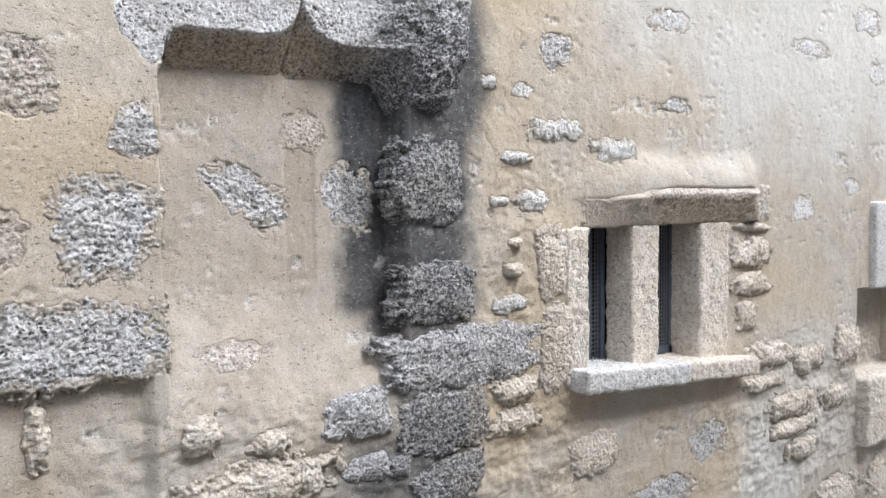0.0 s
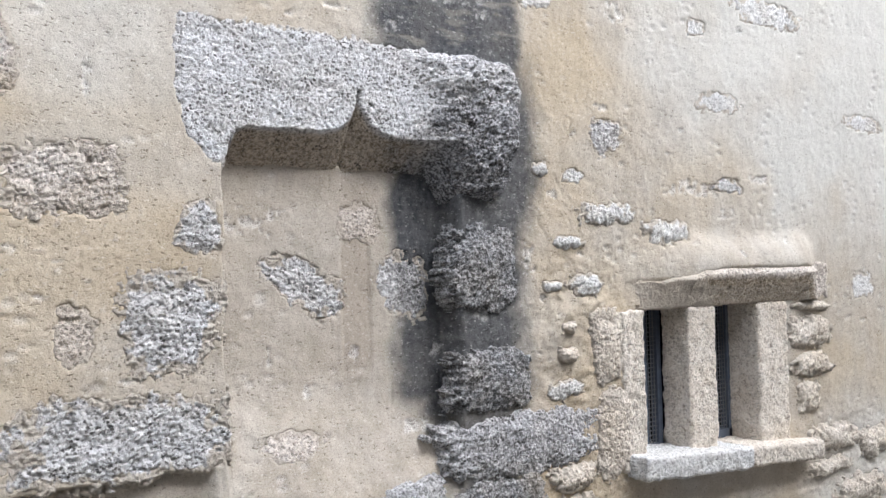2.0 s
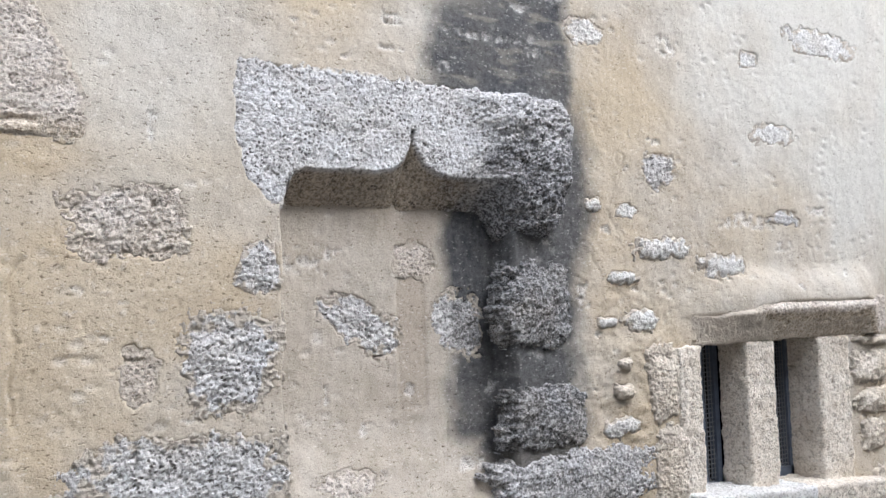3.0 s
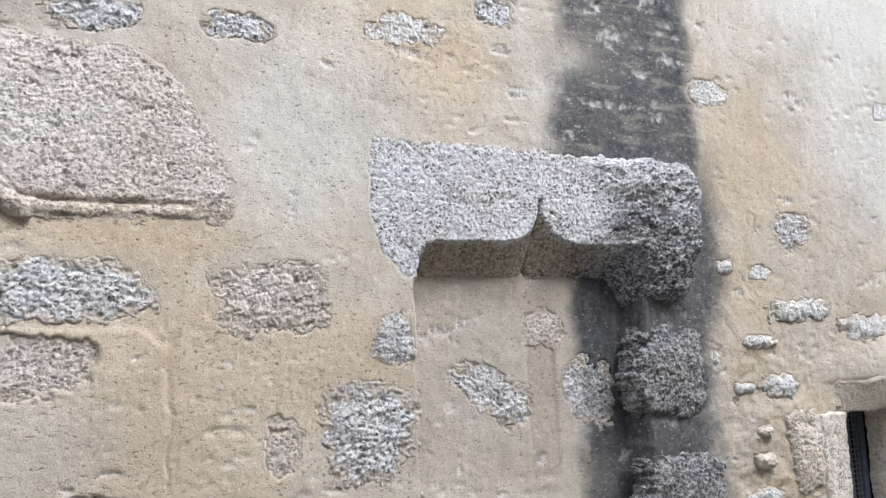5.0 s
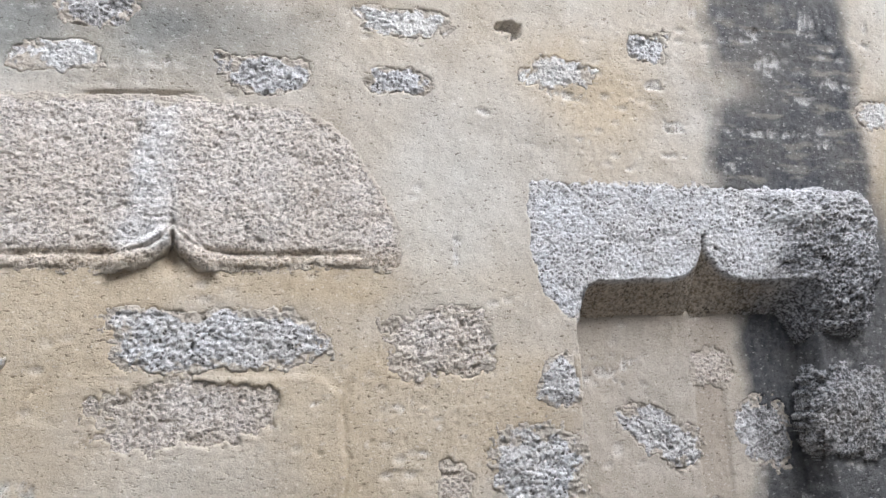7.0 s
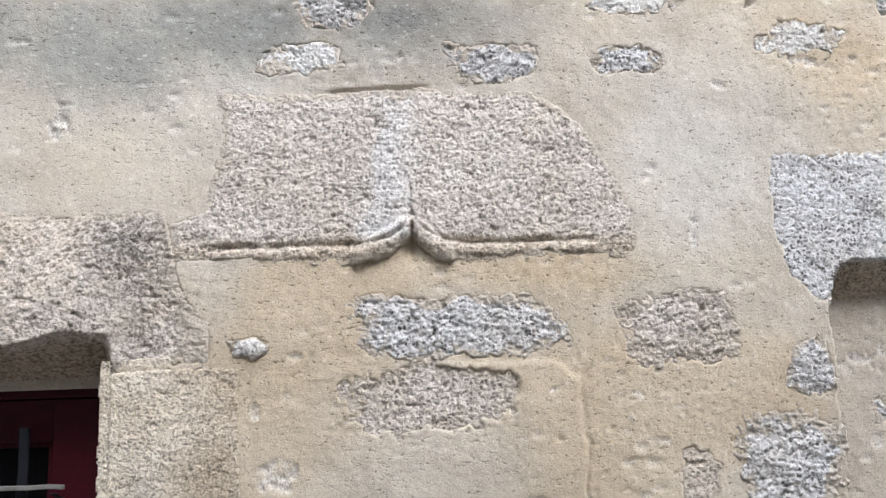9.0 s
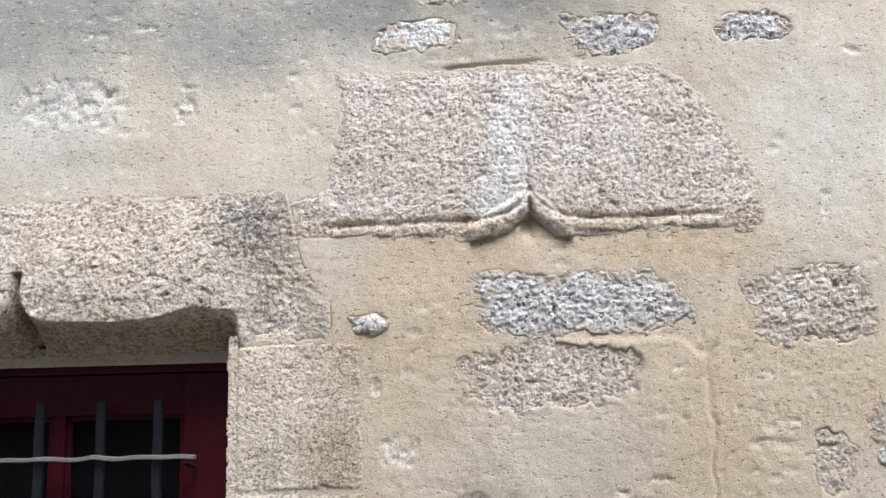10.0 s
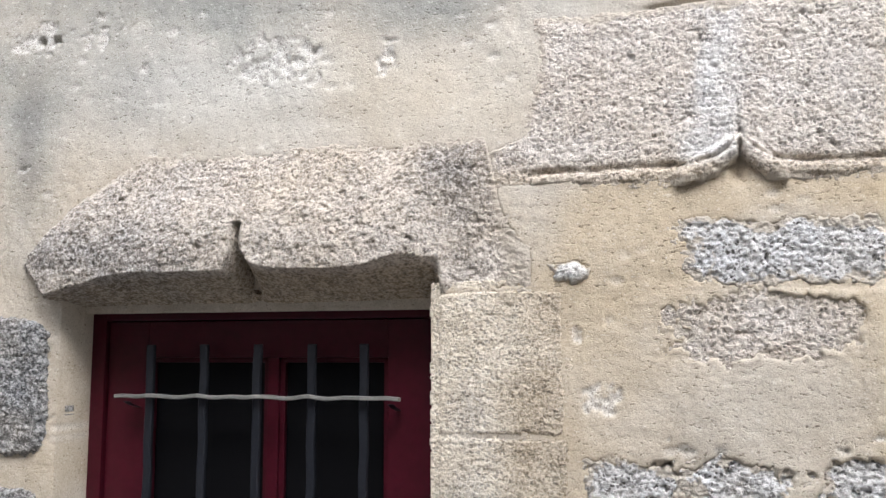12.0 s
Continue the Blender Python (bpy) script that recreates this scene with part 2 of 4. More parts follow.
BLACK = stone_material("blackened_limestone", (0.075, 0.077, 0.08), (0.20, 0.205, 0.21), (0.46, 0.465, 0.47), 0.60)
RED = paint_material("dark_red_paint", (0.064, 0.0055, 0.014), 0.42)
IRON = paint_material("grey_painted_iron", (0.016, 0.018, 0.024), 0.5, 90)
# paler copy of the iron: light along the cross bar's top, put into colour
LIT_IRON = paint_material("lit_pale_iron", (0.24, 0.235, 0.225), 0.5, 120)
FRAME = paint_material("slate_blue_paint", (0.12, 0.145, 0.19), 0.5)
WIRE = paint_material("galvanised_wire", (0.22, 0.23, 0.25), 0.5, 200)
# interior darkness held in the colour of the backing boxes
DARK = paint_material("painted_dark_interior", (0.012, 0.012, 0.014), 0.8)
# ground is out of view; this grey sets the light bounced onto undersides
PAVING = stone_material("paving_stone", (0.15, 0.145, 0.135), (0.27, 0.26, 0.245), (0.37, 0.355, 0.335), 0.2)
# grey of the added wall opposite, kept low to limit bounced light
FACADE = stone_material("unseen_facade_stone", (0.16, 0.15, 0.14), (0.27, 0.26, 0.245), (0.36, 0.345, 0.325), 0.2)


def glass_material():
    m, n, l, b = node_material("near_black_glass", 0.4)
    # opaque and almost black; nothing behind the pane shows through
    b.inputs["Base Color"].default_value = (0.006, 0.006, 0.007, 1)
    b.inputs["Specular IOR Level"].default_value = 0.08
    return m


GLASS = glass_material()


# ---- building helpers ----
def part(name, bm, material, parent, label=""):
    me = bpy.data.meshes.new(name)
    bm.to_mesh(me)
    bm.free()
    return put(name, me, material, parent, label)


def put(name, me, material, parent, label=""):
    me.materials.append(material)
    ob = new(name, me)
    ob.parent = parent
    return tagged(ob, label)


def empty(name, place=(0, 0, 0)):
    ob = new(name)
    ob.location = place
    return ob


def box(bm, x0, x1, y0, y1, z0, z1, bevel=0.0):
    made = bmesh.ops.create_cube(bm, size=1.0, matrix=Matrix.LocRotScale(((x0 + x1) / 2, (y0 + y1) / 2, (z0 + z1) / 2), None, (x1 - x0, y1 - y0, z1 - z0)))
    if bevel:
        edges = list({e for v in made["verts"] for e in v.link_edges})
        bmesh.ops.bevel(bm, geom=edges, offset=bevel, segments=2, profile=0.6, affect="EDGES")
    return bm


def relief_mesh(name, X, Z, H, keep, back, tones):
    """A sheet over the grid X, Z that stands H proud of the plaster's plane; its rim is carried back to the depth `back`."""
    nx, nz = X.shape
    ids = np.arange(nx * nz).reshape(nx, nz)
    quads = np.stack([ids[:-1, :-1], ids[1:, :-1], ids[1:, 1:], ids[:-1, 1:]], -1)[keep]
    a = quads.reshape(-1)
    b = np.roll(quads, -1, axis=1).reshape(-1)
    key, rev = a.astype(np.int64) * (nx * nz) + b, b.astype(np.int64) * (nx * nz) + a
    rim = ~np.isin(key, rev)
    ra, rb = a[rim], b[rim]
    used = np.unique(quads)
    remap = np.full(nx * nz, -1)
    remap[used] = np.arange(len(used))
    edge = np.unique(np.concatenate([ra, rb]))
    behind = np.full(nx * nz, -1)
    behind[edge] = len(used) + np.arange(len(edge))
    x, z, h = X.reshape(-1), Z.reshape(-1), H.reshape(-1)
    pts = np.concatenate([np.stack([x[used], YW - h[used], z[used]], 1), np.stack([x[edge], np.full(len(edge), YW - back), z[edge]], 1)])
    faces = np.concatenate([remap[quads], np.stack([remap[rb], remap[ra], behind[ra], behind[rb]], 1)]).astype(np.int32)
    me = bpy.data.meshes.new(name)
    me.vertices.add(len(pts))
    me.vertices.foreach_set("co", pts.astype(np.float32).reshape(-1))
    me.loops.add(faces.size)
    me.loops.foreach_set("vertex_index", faces.reshape(-1))
    me.polygons.add(len(faces))
    me.polygons.foreach_set("loop_start", np.arange(0, faces.size, 4, dtype=np.int32))
    me.polygons.foreach_set("use_smooth", np.ones(len(faces), dtype=bool))
    me.update(calc_edges=True)
    for tone, values in tones.items():
        v = values.reshape(-1)
        at = me.attributes.new(tone, "FLOAT", "POINT")
        at.data.foreach_set("value", np.concatenate([v[used], v[edge]]).astype(np.float32))
    return me


def grid(x0, x1, z0, z1, step):
    return np.meshgrid(np.linspace(x0, x1, max(4, int((x1 - x0) / step) + 1)), np.linspace(z0, z1, max(4, int((z1 - z0) / step) + 1)), indexing="ij")


def spans(*runs):
    """Marks along an axis, run after run, each with a spacing of its own."""
    return np.concatenate([np.linspace(a, b, int((b - a) / step) + 1, endpoint=False) for a, b, step in runs] + [[runs[-1][1]]])


def cells_of(mask):
    return mask[:-1, :-1] & mask[1:, :-1] & mask[1:, 1:] & mask[:-1, 1:]


def rugged(x, z, seed, amp):
    """Weathered shelly stone: beds, packed grains and open hollows."""
    bed = fbm(x * 0.9, z * 1.4, 17, 3, seed, 0.55)
    wx, wz = x + 0.004 * fbm(x, z, 60, 2, seed + 2), z * 1.12 + 0.004 * fbm(x, z, 60, 2, seed + 4)
    grains = 0.45 - cells(wx, wz, 88, seed + 3)
    pit = smooth(0.16, 0.46, fbm(wx, wz, 44, 3, seed + 7, 0.6)) * (0.6 + 0.9 * smooth(-0.1, 0.3, fbm(x, z, 11, 2, seed + 9)))
    return amp * (0.75 * bed + 0.55 * grains + 0.45 * fbm(wx, wz, 105, 2, seed + 11) - 0.8 * pit)


# kind: material, height over the plaster, bulge, roughness, squareness of the outline, raggedness, blackening
KINDS = {
    "grey": (GREY, 0.000, 0.004, 0.0085, 4.0, 0.30, 0.0),
    "tan": (TAN, -0.001, 0.003, 0.0070, 3.6, 0.34, 0.0),
    "tanflush": (TAN, -0.002, 0.001, 0.0050, 2.4, 0.36, 0.0),
    "rough": (GREY, -0.002, 0.002, 0.0085, 3.0, 0.42, 0.0),
    "white": (WHITE, -0.001, 0.002, 0.0060, 2.8, 0.45, 0.0),
    "darkpatch": (GREY, -0.001, 0.003, 0.0085, 3.4, 0.35, 0.45),
    "pebble": (WHITE, 0.001, 0.012, 0.0050, 2.2, 0.52, 0.0),
    "rubble": (RUBBLE, 0.004, 0.022, 0.0055, 2.6, 0.46, 0.0),
    "tanrough": (RUBBLE, 0.006, 0.014, 0.0050, 3.6, 0.25, 0.0),
    "black": (BLACK, 0.012, 0.006, 0.0060, 6.0, 0.07, 0.3),
    "blackstone": (BLACK, 0.007, 0.017, 0.0065, 4.0, 0.26, 0.15),
    "blackwhite": (GREY, 0.004, 0.016, 0.0060, 4.0, 0.26, 0.50),
    "ashlar": (ASHLAR, 0.004, 0.001, 0.0028, 40.0, 0.035, 0.0),
}
STONES, SCRAPS = [], []


def stone(cx, cz, w, h, kind, tilt=0.0, inside=False):
    (SCRAPS if kind in ("scrap", "hole") else STONES).append((cx, cz, w / 2, h / 2, kind, radians(tilt), inside, len(STONES) * 13 + len(SCRAPS) * 7 + 100))


def reach(x, z, s, square, ragged):
    """1 on a stone's outline, less inside."""
    cx, cz, a, b, kind, tilt, inside, seed = s
    dx, dz = x - cx, z - cz
    u = (dx * math.cos(tilt) + dz * math.sin(tilt)) / a
    v = (-dx * math.sin(tilt) + dz * math.cos(tilt)) / b
    if kind not in ("ashlar", "black"):
        calm = 0.3 if max(a, b) > 0.13 else 1.0
        skew = calm * np.sin(seed * 1.7), calm * np.sin(seed * 2.9)
        u, v = u * (1 + 0.22 * skew[0] * np.clip(v, -1, 1)), v * (1 + 0.20 * skew[1] * np.clip(u, -1, 1))
    d = (np.abs(u) ** square + np.abs(v) ** square) ** (1 / square)
    return d + ragged * fbm(x, z, 0.55 / min(a, b) + 3, 3, seed) + ragged * 0.85 * fbm(x, z, 42, 3, seed + 2, 0.65)


# ---- stones that show through the plaster: middle, width, height ----
stone(-1.960, 1.643, 0.380, 0.320, "black")
stone(-1.930, 1.310, 0.300, 0.181, "black")
stone(-0.407, 1.454, 0.192, 0.103, "rough")
stone(-0.193, 1.457, 0.237, 0.103, "rough")
stone(0.046, 1.469, 0.188, 0.100, "rough")
stone(-0.510, 1.886, 0.083, 0.047, "pebble")
stone(-1.198, 2.406, 0.251, 0.110, "scrap")
stone(-0.921, 2.383, 0.046, 0.079, "scrap")
stone(-1.843, 2.504, 0.166, 0.074, "scrap")
stone(-1.679, 2.493, 0.064, 0.066, "scrap")
stone(-0.509, 1.752, 0.030, 0.038, "scrap")
stone(-0.668, 1.698, 0.264, 0.300, "ashlar")
stone(-0.664, 1.406, 0.272, 0.267, "ashlar")
stone(-0.074, 1.921, 0.464, 0.139, "grey")
stone(-0.130, 1.770, 0.400, 0.150, "tanflush")
stone(0.030, 2.516, 0.213, 0.095, "darkpatch")
stone(-0.388, 2.530, 0.197, 0.073, "white")
stone(-0.328, 2.654, 0.178, 0.112, "darkpatch")
stone(0.346, 2.521, 0.172, 0.069, "rough")
stone(0.360, 2.666, 0.234, 0.084, "white")
stone(0.757, 2.570, 0.198, 0.077, "white")
stone(0.773, 2.508, 0.095, 0.025, "scrap")
stone(0.413, 1.900, 0.276, 0.166, "tan")
stone(0.696, 1.817, 0.102, 0.128, "grey")
stone(0.633, 1.592, 0.235, 0.238, "grey")
stone(-0.925, 2.373, 0.039, 0.057, "scrap")
stone(-0.459, 1.622, 0.100, 0.080, "scrap")
stone(-0.698, 2.588, 0.049, 0.015, "scrap")
stone(-1.007, 2.571, 0.036, 0.013, "scrap")
stone(-0.507, 1.755, 0.018, 0.034, "scrap")
stone(1.012, 2.654, 0.120, 0.090, "rough")
stone(1.380, 2.629, 0.091, 0.066, "scrap")
stone(1.514, 2.759, 0.067, 0.062, "scrap")
stone(1.333, 2.719, 0.064, 0.043, "scrap")
stone(1.588, 2.593, 0.116, 0.037, "scrap")
stone(1.348, 2.438, 0.201, 0.025, "scrap")
stone(1.513, 2.420, 0.063, 0.026, "scrap")
stone(1.223, 2.336, 0.044, 0.036, "scrap")
stone(1.734, 2.506, 0.169, 0.079, "white")
stone(1.068, 2.446, 0.062, 0.037, "scrap")
stone(1.024, 2.555, 0.067, 0.034, "scrap")
stone(1.482, 2.542, 0.065, 0.023, "scrap")
stone(0.635, 2.675, 0.079, 0.051, "hole")
stone(0.307, 1.758, 0.036, 0.028, "scrap")
stone(-0.175, 2.530, 0.026, 0.024, "scrap")
stone(0.936, 2.326, 0.063, 0.012, "scrap")
stone(1.062, 2.367, 0.083, 0.015, "scrap")
stone(0.520, 1.362, 0.500, 0.190, "grey")
stone(0.433, 1.584, 0.090, 0.130, "tanflush")
stone(2.008, 1.865, 0.275, 0.070, "pebble")
stone(2.308, 1.808, 0.239, 0.086, "pebble")
stone(1.841, 1.774, 0.138, 0.040, "pebble")
stone(2.024, 2.102, 0.134, 0.117, "rough")
stone(2.615, 2.277, 0.235, 0.081, "white")
stone(2.947, 2.640, 0.475, 0.110, "white")
stone(2.506, 2.528, 0.120, 0.054, "white")
stone(2.086, 2.514, 0.101, 0.069, "scrap")
stone(1.714, 2.513, 0.152, 0.072, "white")
stone(2.457, 1.958, 0.291, 0.055, "scrap")
stone(2.646, 1.978, 0.181, 0.055, "rough")
stone(2.834, 2.007, 0.124, 0.034, "scrap")
stone(2.620, 1.875, 0.115, 0.040, "scrap")
stone(1.873, 1.978, 0.097, 0.045, "white")
stone(1.734, 1.992, 0.061, 0.047, "pebble")
stone(1.513, 1.703, 0.223, 0.231, "blackstone")
stone(1.542, 1.394, 0.267, 0.168, "blackstone")
stone(1.682, 1.720, 0.040, 0.081, "scrap")
stone(1.818, 1.336, 0.156, 0.061, "pebble")
stone(1.924, 1.645, 0.176, 0.074, "pebble")
stone(1.770, 1.644, 0.085, 0.034, "pebble")
stone(0.460, 2.116, 0.018, 0.108, "scrap")
stone(3.441, 2.014, 0.065, 0.033, "scrap")
stone(1.656, 1.200, 0.535, 0.171, "blackwhite")
stone(1.561, 1.025, 0.312, 0.184, "blackstone")
stone(1.570, 0.834, 0.246, 0.160, "blackstone")
stone(1.287, 0.945, 0.148, 0.070, "blackwhite")
stone(1.397, 0.923, 0.066, 0.068, "blackstone")
stone(1.263, 1.088, 0.208, 0.116, "blackwhite")
stone(0.826, 1.111, 0.098, 0.095, "rubble")
stone(1.001, 1.066, 0.110, 0.059, "rubble")
stone(0.976, 0.963, 0.451, 0.124, "rubble")
stone(0.485, 1.171, 0.050, 0.167, "rubble")
stone(0.594, 1.161, 0.046, 0.048, "scrap")
stone(1.847, 1.073, 0.193, 0.086, "rubble")
stone(1.832, 0.976, 0.201, 0.090, "rubble")
stone(1.997, 1.447, 0.144, 0.238, "tanrough")
stone(2.012, 1.179, 0.156, 0.273, "tanrough")
stone(1.824, 1.437, 0.076, 0.046, "rubble")
stone(1.827, 1.518, 0.061, 0.037, "rubble")
stone(3.139, 1.427, 0.298, 0.126, "rubble")
stone(3.149, 1.308, 0.282, 0.095, "rubble")
stone(3.108, 1.177, 0.164, 0.117, "rubble")
stone(3.272, 1.004, 0.393, 0.112, "rubble")
stone(3.596, 0.952, 0.255, 0.144, "rubble")
stone(3.970, 0.976, 0.310, 0.190, "rubble")
stone(3.229, 0.893, 0.318, 0.065, "rubble")
stone(3.469, 0.770, 0.441, 0.122, "rubble")
stone(3.488, 0.666, 0.388, 0.079, "rubble")
stone(3.558, 0.564, 0.253, 0.120, "rubble")
stone(3.852, 0.746, 0.268, 0.105, "rubble")
stone(3.152, 1.527, 0.249, 0.038, "rubble")
stone(2.865, 0.728, 0.256, 0.148, "rough")
stone(2.197, 0.804, 0.239, 0.146, "tanrough")
stone(2.567, 0.580, 0.389, 0.135, "rough")
stone(2.585, 0.788, 0.107, 0.066, "scrap")
stone(3.899, 0.280, 0.437, 0.187, "rubble")
stone(4.313, 0.255, 0.280, 0.284, "rubble")
stone(3.614, 2.278, 0.304, 0.076, "white")
stone(4.131, 2.457, 0.297, 0.129, "white")
stone(4.266, 2.226, 0.269, 0.111, "white")
stone(3.564, 1.599, 0.221, 0.113, "white")
stone(3.950, 1.565, 0.147, 0.051, "scrap")
stone(3.998, 1.688, 0.155, 0.072, "white")
stone(3.865, 1.814, 0.170, 0.070, "scrap")
stone(4.310, 1.867, 0.274, 0.086, "scrap")
stone(3.851, 2.037, 0.073, 0.065, "scrap")
stone(-1.815, 2.498, 0.060, 0.030, "hole")
stone(-0.352, 2.612, 0.070, 0.022, "hole")
stone(-0.335, 1.478, 0.055, 0.040, "hole")
# inside the blocked opening
stone(0.995, 1.675, 0.260, 0.125, "rough", tilt=-30, inside=True)
stone(1.292, 1.659, 0.173, 0.172, "rough", inside=True)
stone(1.159, 1.833, 0.137, 0.111, "tanflush", inside=True)
stone(0.850, 1.832, 0.121, 0.080, "scrap", inside=True)
stone(0.938, 1.282, 0.181, 0.072, "tanflush", inside=True)
stone(0.889, 1.493, 0.029, 0.054, "scrap", inside=True)
stone(1.006, 1.405, 0.046, 0.035, "scrap", inside=True)
stone(1.134, 1.490, 0.038, 0.036, "scrap", inside=True)
stone(1.403, 1.482, 0.035, 0.040, "scrap", inside=True)
stone(1.306, 1.281, 0.091, 0.038, "scrap", inside=True)

# small chips all over the plaster, thicker where the coat is ochre and crumbling
pick = random.Random(7)
for k in range(420):
    x, z = pick.uniform(-1.9, 4.3), pick.uniform(0.5, 2.95)
    crumble = math.exp(-((x - 0.3) / 0.35) ** 2 - ((z - 1.65) / 0.2) ** 2) + 0.6 * math.exp(-((x - 2.0) / 0.5) ** 2 - ((z - 2.1) / 0.5) ** 2)
    if pick.random() > 0.35 + crumble or DOOR[0] - 0.05 < x < DOOR[1] + 0.3 and z < 2.2 or 2.0 < x < 3.3 and 0.9 < z < 1.72:
        continue
    if 1.18 < x < 1.68 and z < 2.35:
        continue
    w = pick.uniform(0.012, 0.045)
    stone(round(x, 3), round(z, 3), w, w * pick.uniform(0.3, 0.7), "scrap", tilt=pick.uniform(-25, 15))

wall = empty("wall_north", (0, YW, 0))
wall.location = (0, 0, 0)
tagged(wall, "old street wall of patched ochre plaster with exposed limestone blocks", "wall", kind="structure")


# ---- the plaster sheet ----
def frame_drop(x, z):
    """How far the wall steps back: the blocked opening, the sunk panel low down, the next opening."""
    e = 0.008 * fbm(x, z, 9, 3, 61)
    left, right, low, top = NICHE
    soft = 0.007
    drop = NICHE_DEPTH * band(x + e, left, 1.425, soft) * smooth(low - 0.16 * (x - left) - 0.10, low - 0.16 * (x - left) + 0.26, z + 4 * e) * (1 - smooth(top, top + 0.02, z))
    drop = drop + 0.030 * (1 - smooth(0.70, 0.73, x + e)) * (1 - smooth(1.262, 1.274, z + e)) * smooth(-0.4, 0.2, x)
    drop = drop + 0.13 * smooth(RIGHT[0] - 0.006, RIGHT[0] + 0.006, x + 0.5 * e) * band(z, RIGHT[1], RIGHT[2], 0.006)
    return drop


def build_plaster():
    # the coat is finest in the stretch that the street passes closest
    X, Z = np.meshgrid(spans((X0, -2.05, 0.02), (-2.05, 2.3, 0.0044), (2.3, X1, 0.0075)), spans((Z0, 0.42, 0.018), (0.42, 2.75, 0.0048), (2.75, Z1, 0.02)), indexing="ij")
    H = 0.009 * fbm(X, Z, 1.7, 3, 71) + 0.0040 * fbm(X, Z, 7, 3, 72) + 0.0014 * fbm(X, Z, 34, 3, 73, 0.6)
    # trowel drags, and small chips
    drag = 0.7 * smooth(0.15, 0.4, fbm(X, Z, 2.2, 2, 75)) + 1.6 * blob(X, Z, -0.3, 1.78, 0.25, 0.10)
    H += 0.0011 * fbm(X * 0.3 + 0.1 * Z, Z * 1.7, 58, 2, 74) * drag
    chip = smooth(0.26, 0.08, cells(X * 0.8, Z * 1.3, 16, 76)) * smooth(0.05, 0.4, fbm(X, Z, 5, 2, 77))
    H -= 0.0035 * chip
    # a thicker coat with a rounded corner
    corner = (1 - smooth(0.185, 0.205, X + 0.040 * fbm(X, Z, 7, 4, 78))) * (1 - smooth(1.83, 1.85, Z + 0.8 * np.maximum(X - 0.13, 0) + 0.01 * fbm(X, Z, 6, 2, 79))) * smooth(-0.45, 0.05, X)
    H += 0.005 * corner
    # lumpy mortar between the rubble low down and beside the small window
    loose = np.clip((1 - smooth(1.12, 1.24, Z + 0.06 * (X - 0.7))) * smooth(0.3, 0.75, X) * (1 - 0.8 * band(X, 2.1, 3.05, 0.1)) + blob(X, Z, 1.86, 1.35, 0.2, 0.5) + 0.8 * blob(X, Z, 3.35, 0.78, 0.40, 0.30), 0, 1)
    H += loose * (0.015 * fbm(X, Z * 1.5, 7, 4, 81) + 0.0045 * fbm(X, Z * 1.4, 24, 2, 82))
    H += 0.046 * smooth(2.02, 2.5, X) * (1 - smooth(3.08, 3.22, X)) * smooth(1.83, 1.69, Z + 0.02 * fbm(X, Z, 6, 2, 86)) * smooth(1.63, 1.66, Z)
    drop = frame_drop(X, Z)
    crumbly = np.clip(1.1 * blob(X, Z, 0.32, 1.66, 0.34, 0.22) + 0.8 * blob(X, Z, 0.86, 2.5, 0.26, 0.22) + 0.5 * blob(X, Z, 2.0, 2.1, 0.5, 0.5) + 0.08, 0, 1)
    crumbs = smooth(0.30, 0.50, fbm(X, Z * 1.4, 36, 3, 87)) * crumbly
    H += 0.0035 * crumbs * (0.5 + 1.5 * fbm(X, Z, 90, 2, 89)) - 0.0040 * smooth(0.30, 0.50, fbm(X, Z * 1.5, 42, 3, 88)) * crumbly
    bare = 0.55 * np.maximum(chip, crumbs)
    for s in SCRAPS + STONES:
        cx, cz, a, b, kind, tilt, inside, seed = s
        i0, i1 = np.searchsorted(X[:, 0], (cx - 1.4 * a - 0.02, cx + 1.4 * a + 0.02))
        j0, j1 = np.searchsorted(Z[0], (cz - 1.4 * b - 0.02, cz + 1.4 * b + 0.02))
        x, z = X[i0:i1, j0:j1], Z[i0:i1, j0:j1]
        if not x.size:
            continue
        if kind in ("scrap", "hole"):
            d = reach(x, z, s, 2.4, 0.75)
            m = smooth(1.05, 0.75, d) * smooth(-0.30, 0.15, fbm(x, z, 30, 3, seed + 1))
            H[i0:i1, j0:j1] += m * (rugged(x, z, seed, 0.0065) - (0.03 if kind == "hole" else 0.004))
            bare[i0:i1, j0:j1] = np.maximum(bare[i0:i1, j0:j1], m * 0.95)
        else:
            k = KINDS[kind]
            d = reach(x, z, s, k[4], k[5])
            H[i0:i1, j0:j1] -= 0.035 * (smooth(0.92, 0.82, d) if kind == "ashlar" else 0.65 * smooth(0.96, 0.70, d + 0.05 * fbm(x, z, 55, 2, seed + 6)))
    H -= drop + 0.004 * band(X + 0.004 * fbm(X, Z, 9, 2, 85), 1.105, 1.192, 0.006) * band(Z, 1.44, 1.80, 0.01)
    # room behind the carved lintels
    for shape, x0, x1, z0, z1 in ((niche_shape, 0.59, 1.70, 1.84, 2.34), (door_shape, -1.95, -0.60, 1.79, 2.24), (accolade_shape, -0.70, 0.37, 2.03, 2.48), (window_shape, 2.02, 3.32, 1.53, 1.74)):
        i0, i1 = np.searchsorted(X[:, 0], (x0, x1))
        j0, j1 = np.searchsorted(Z[0], (z0, z1))
        bare_face = smooth(2.38, 2.48, X[i0:i1, j0:j1]) + (Z[i0:i1, j0:j1] < 1.65) * (X[i0:i1, j0:j1] > 2.16) if shape is window_shape else 1.0
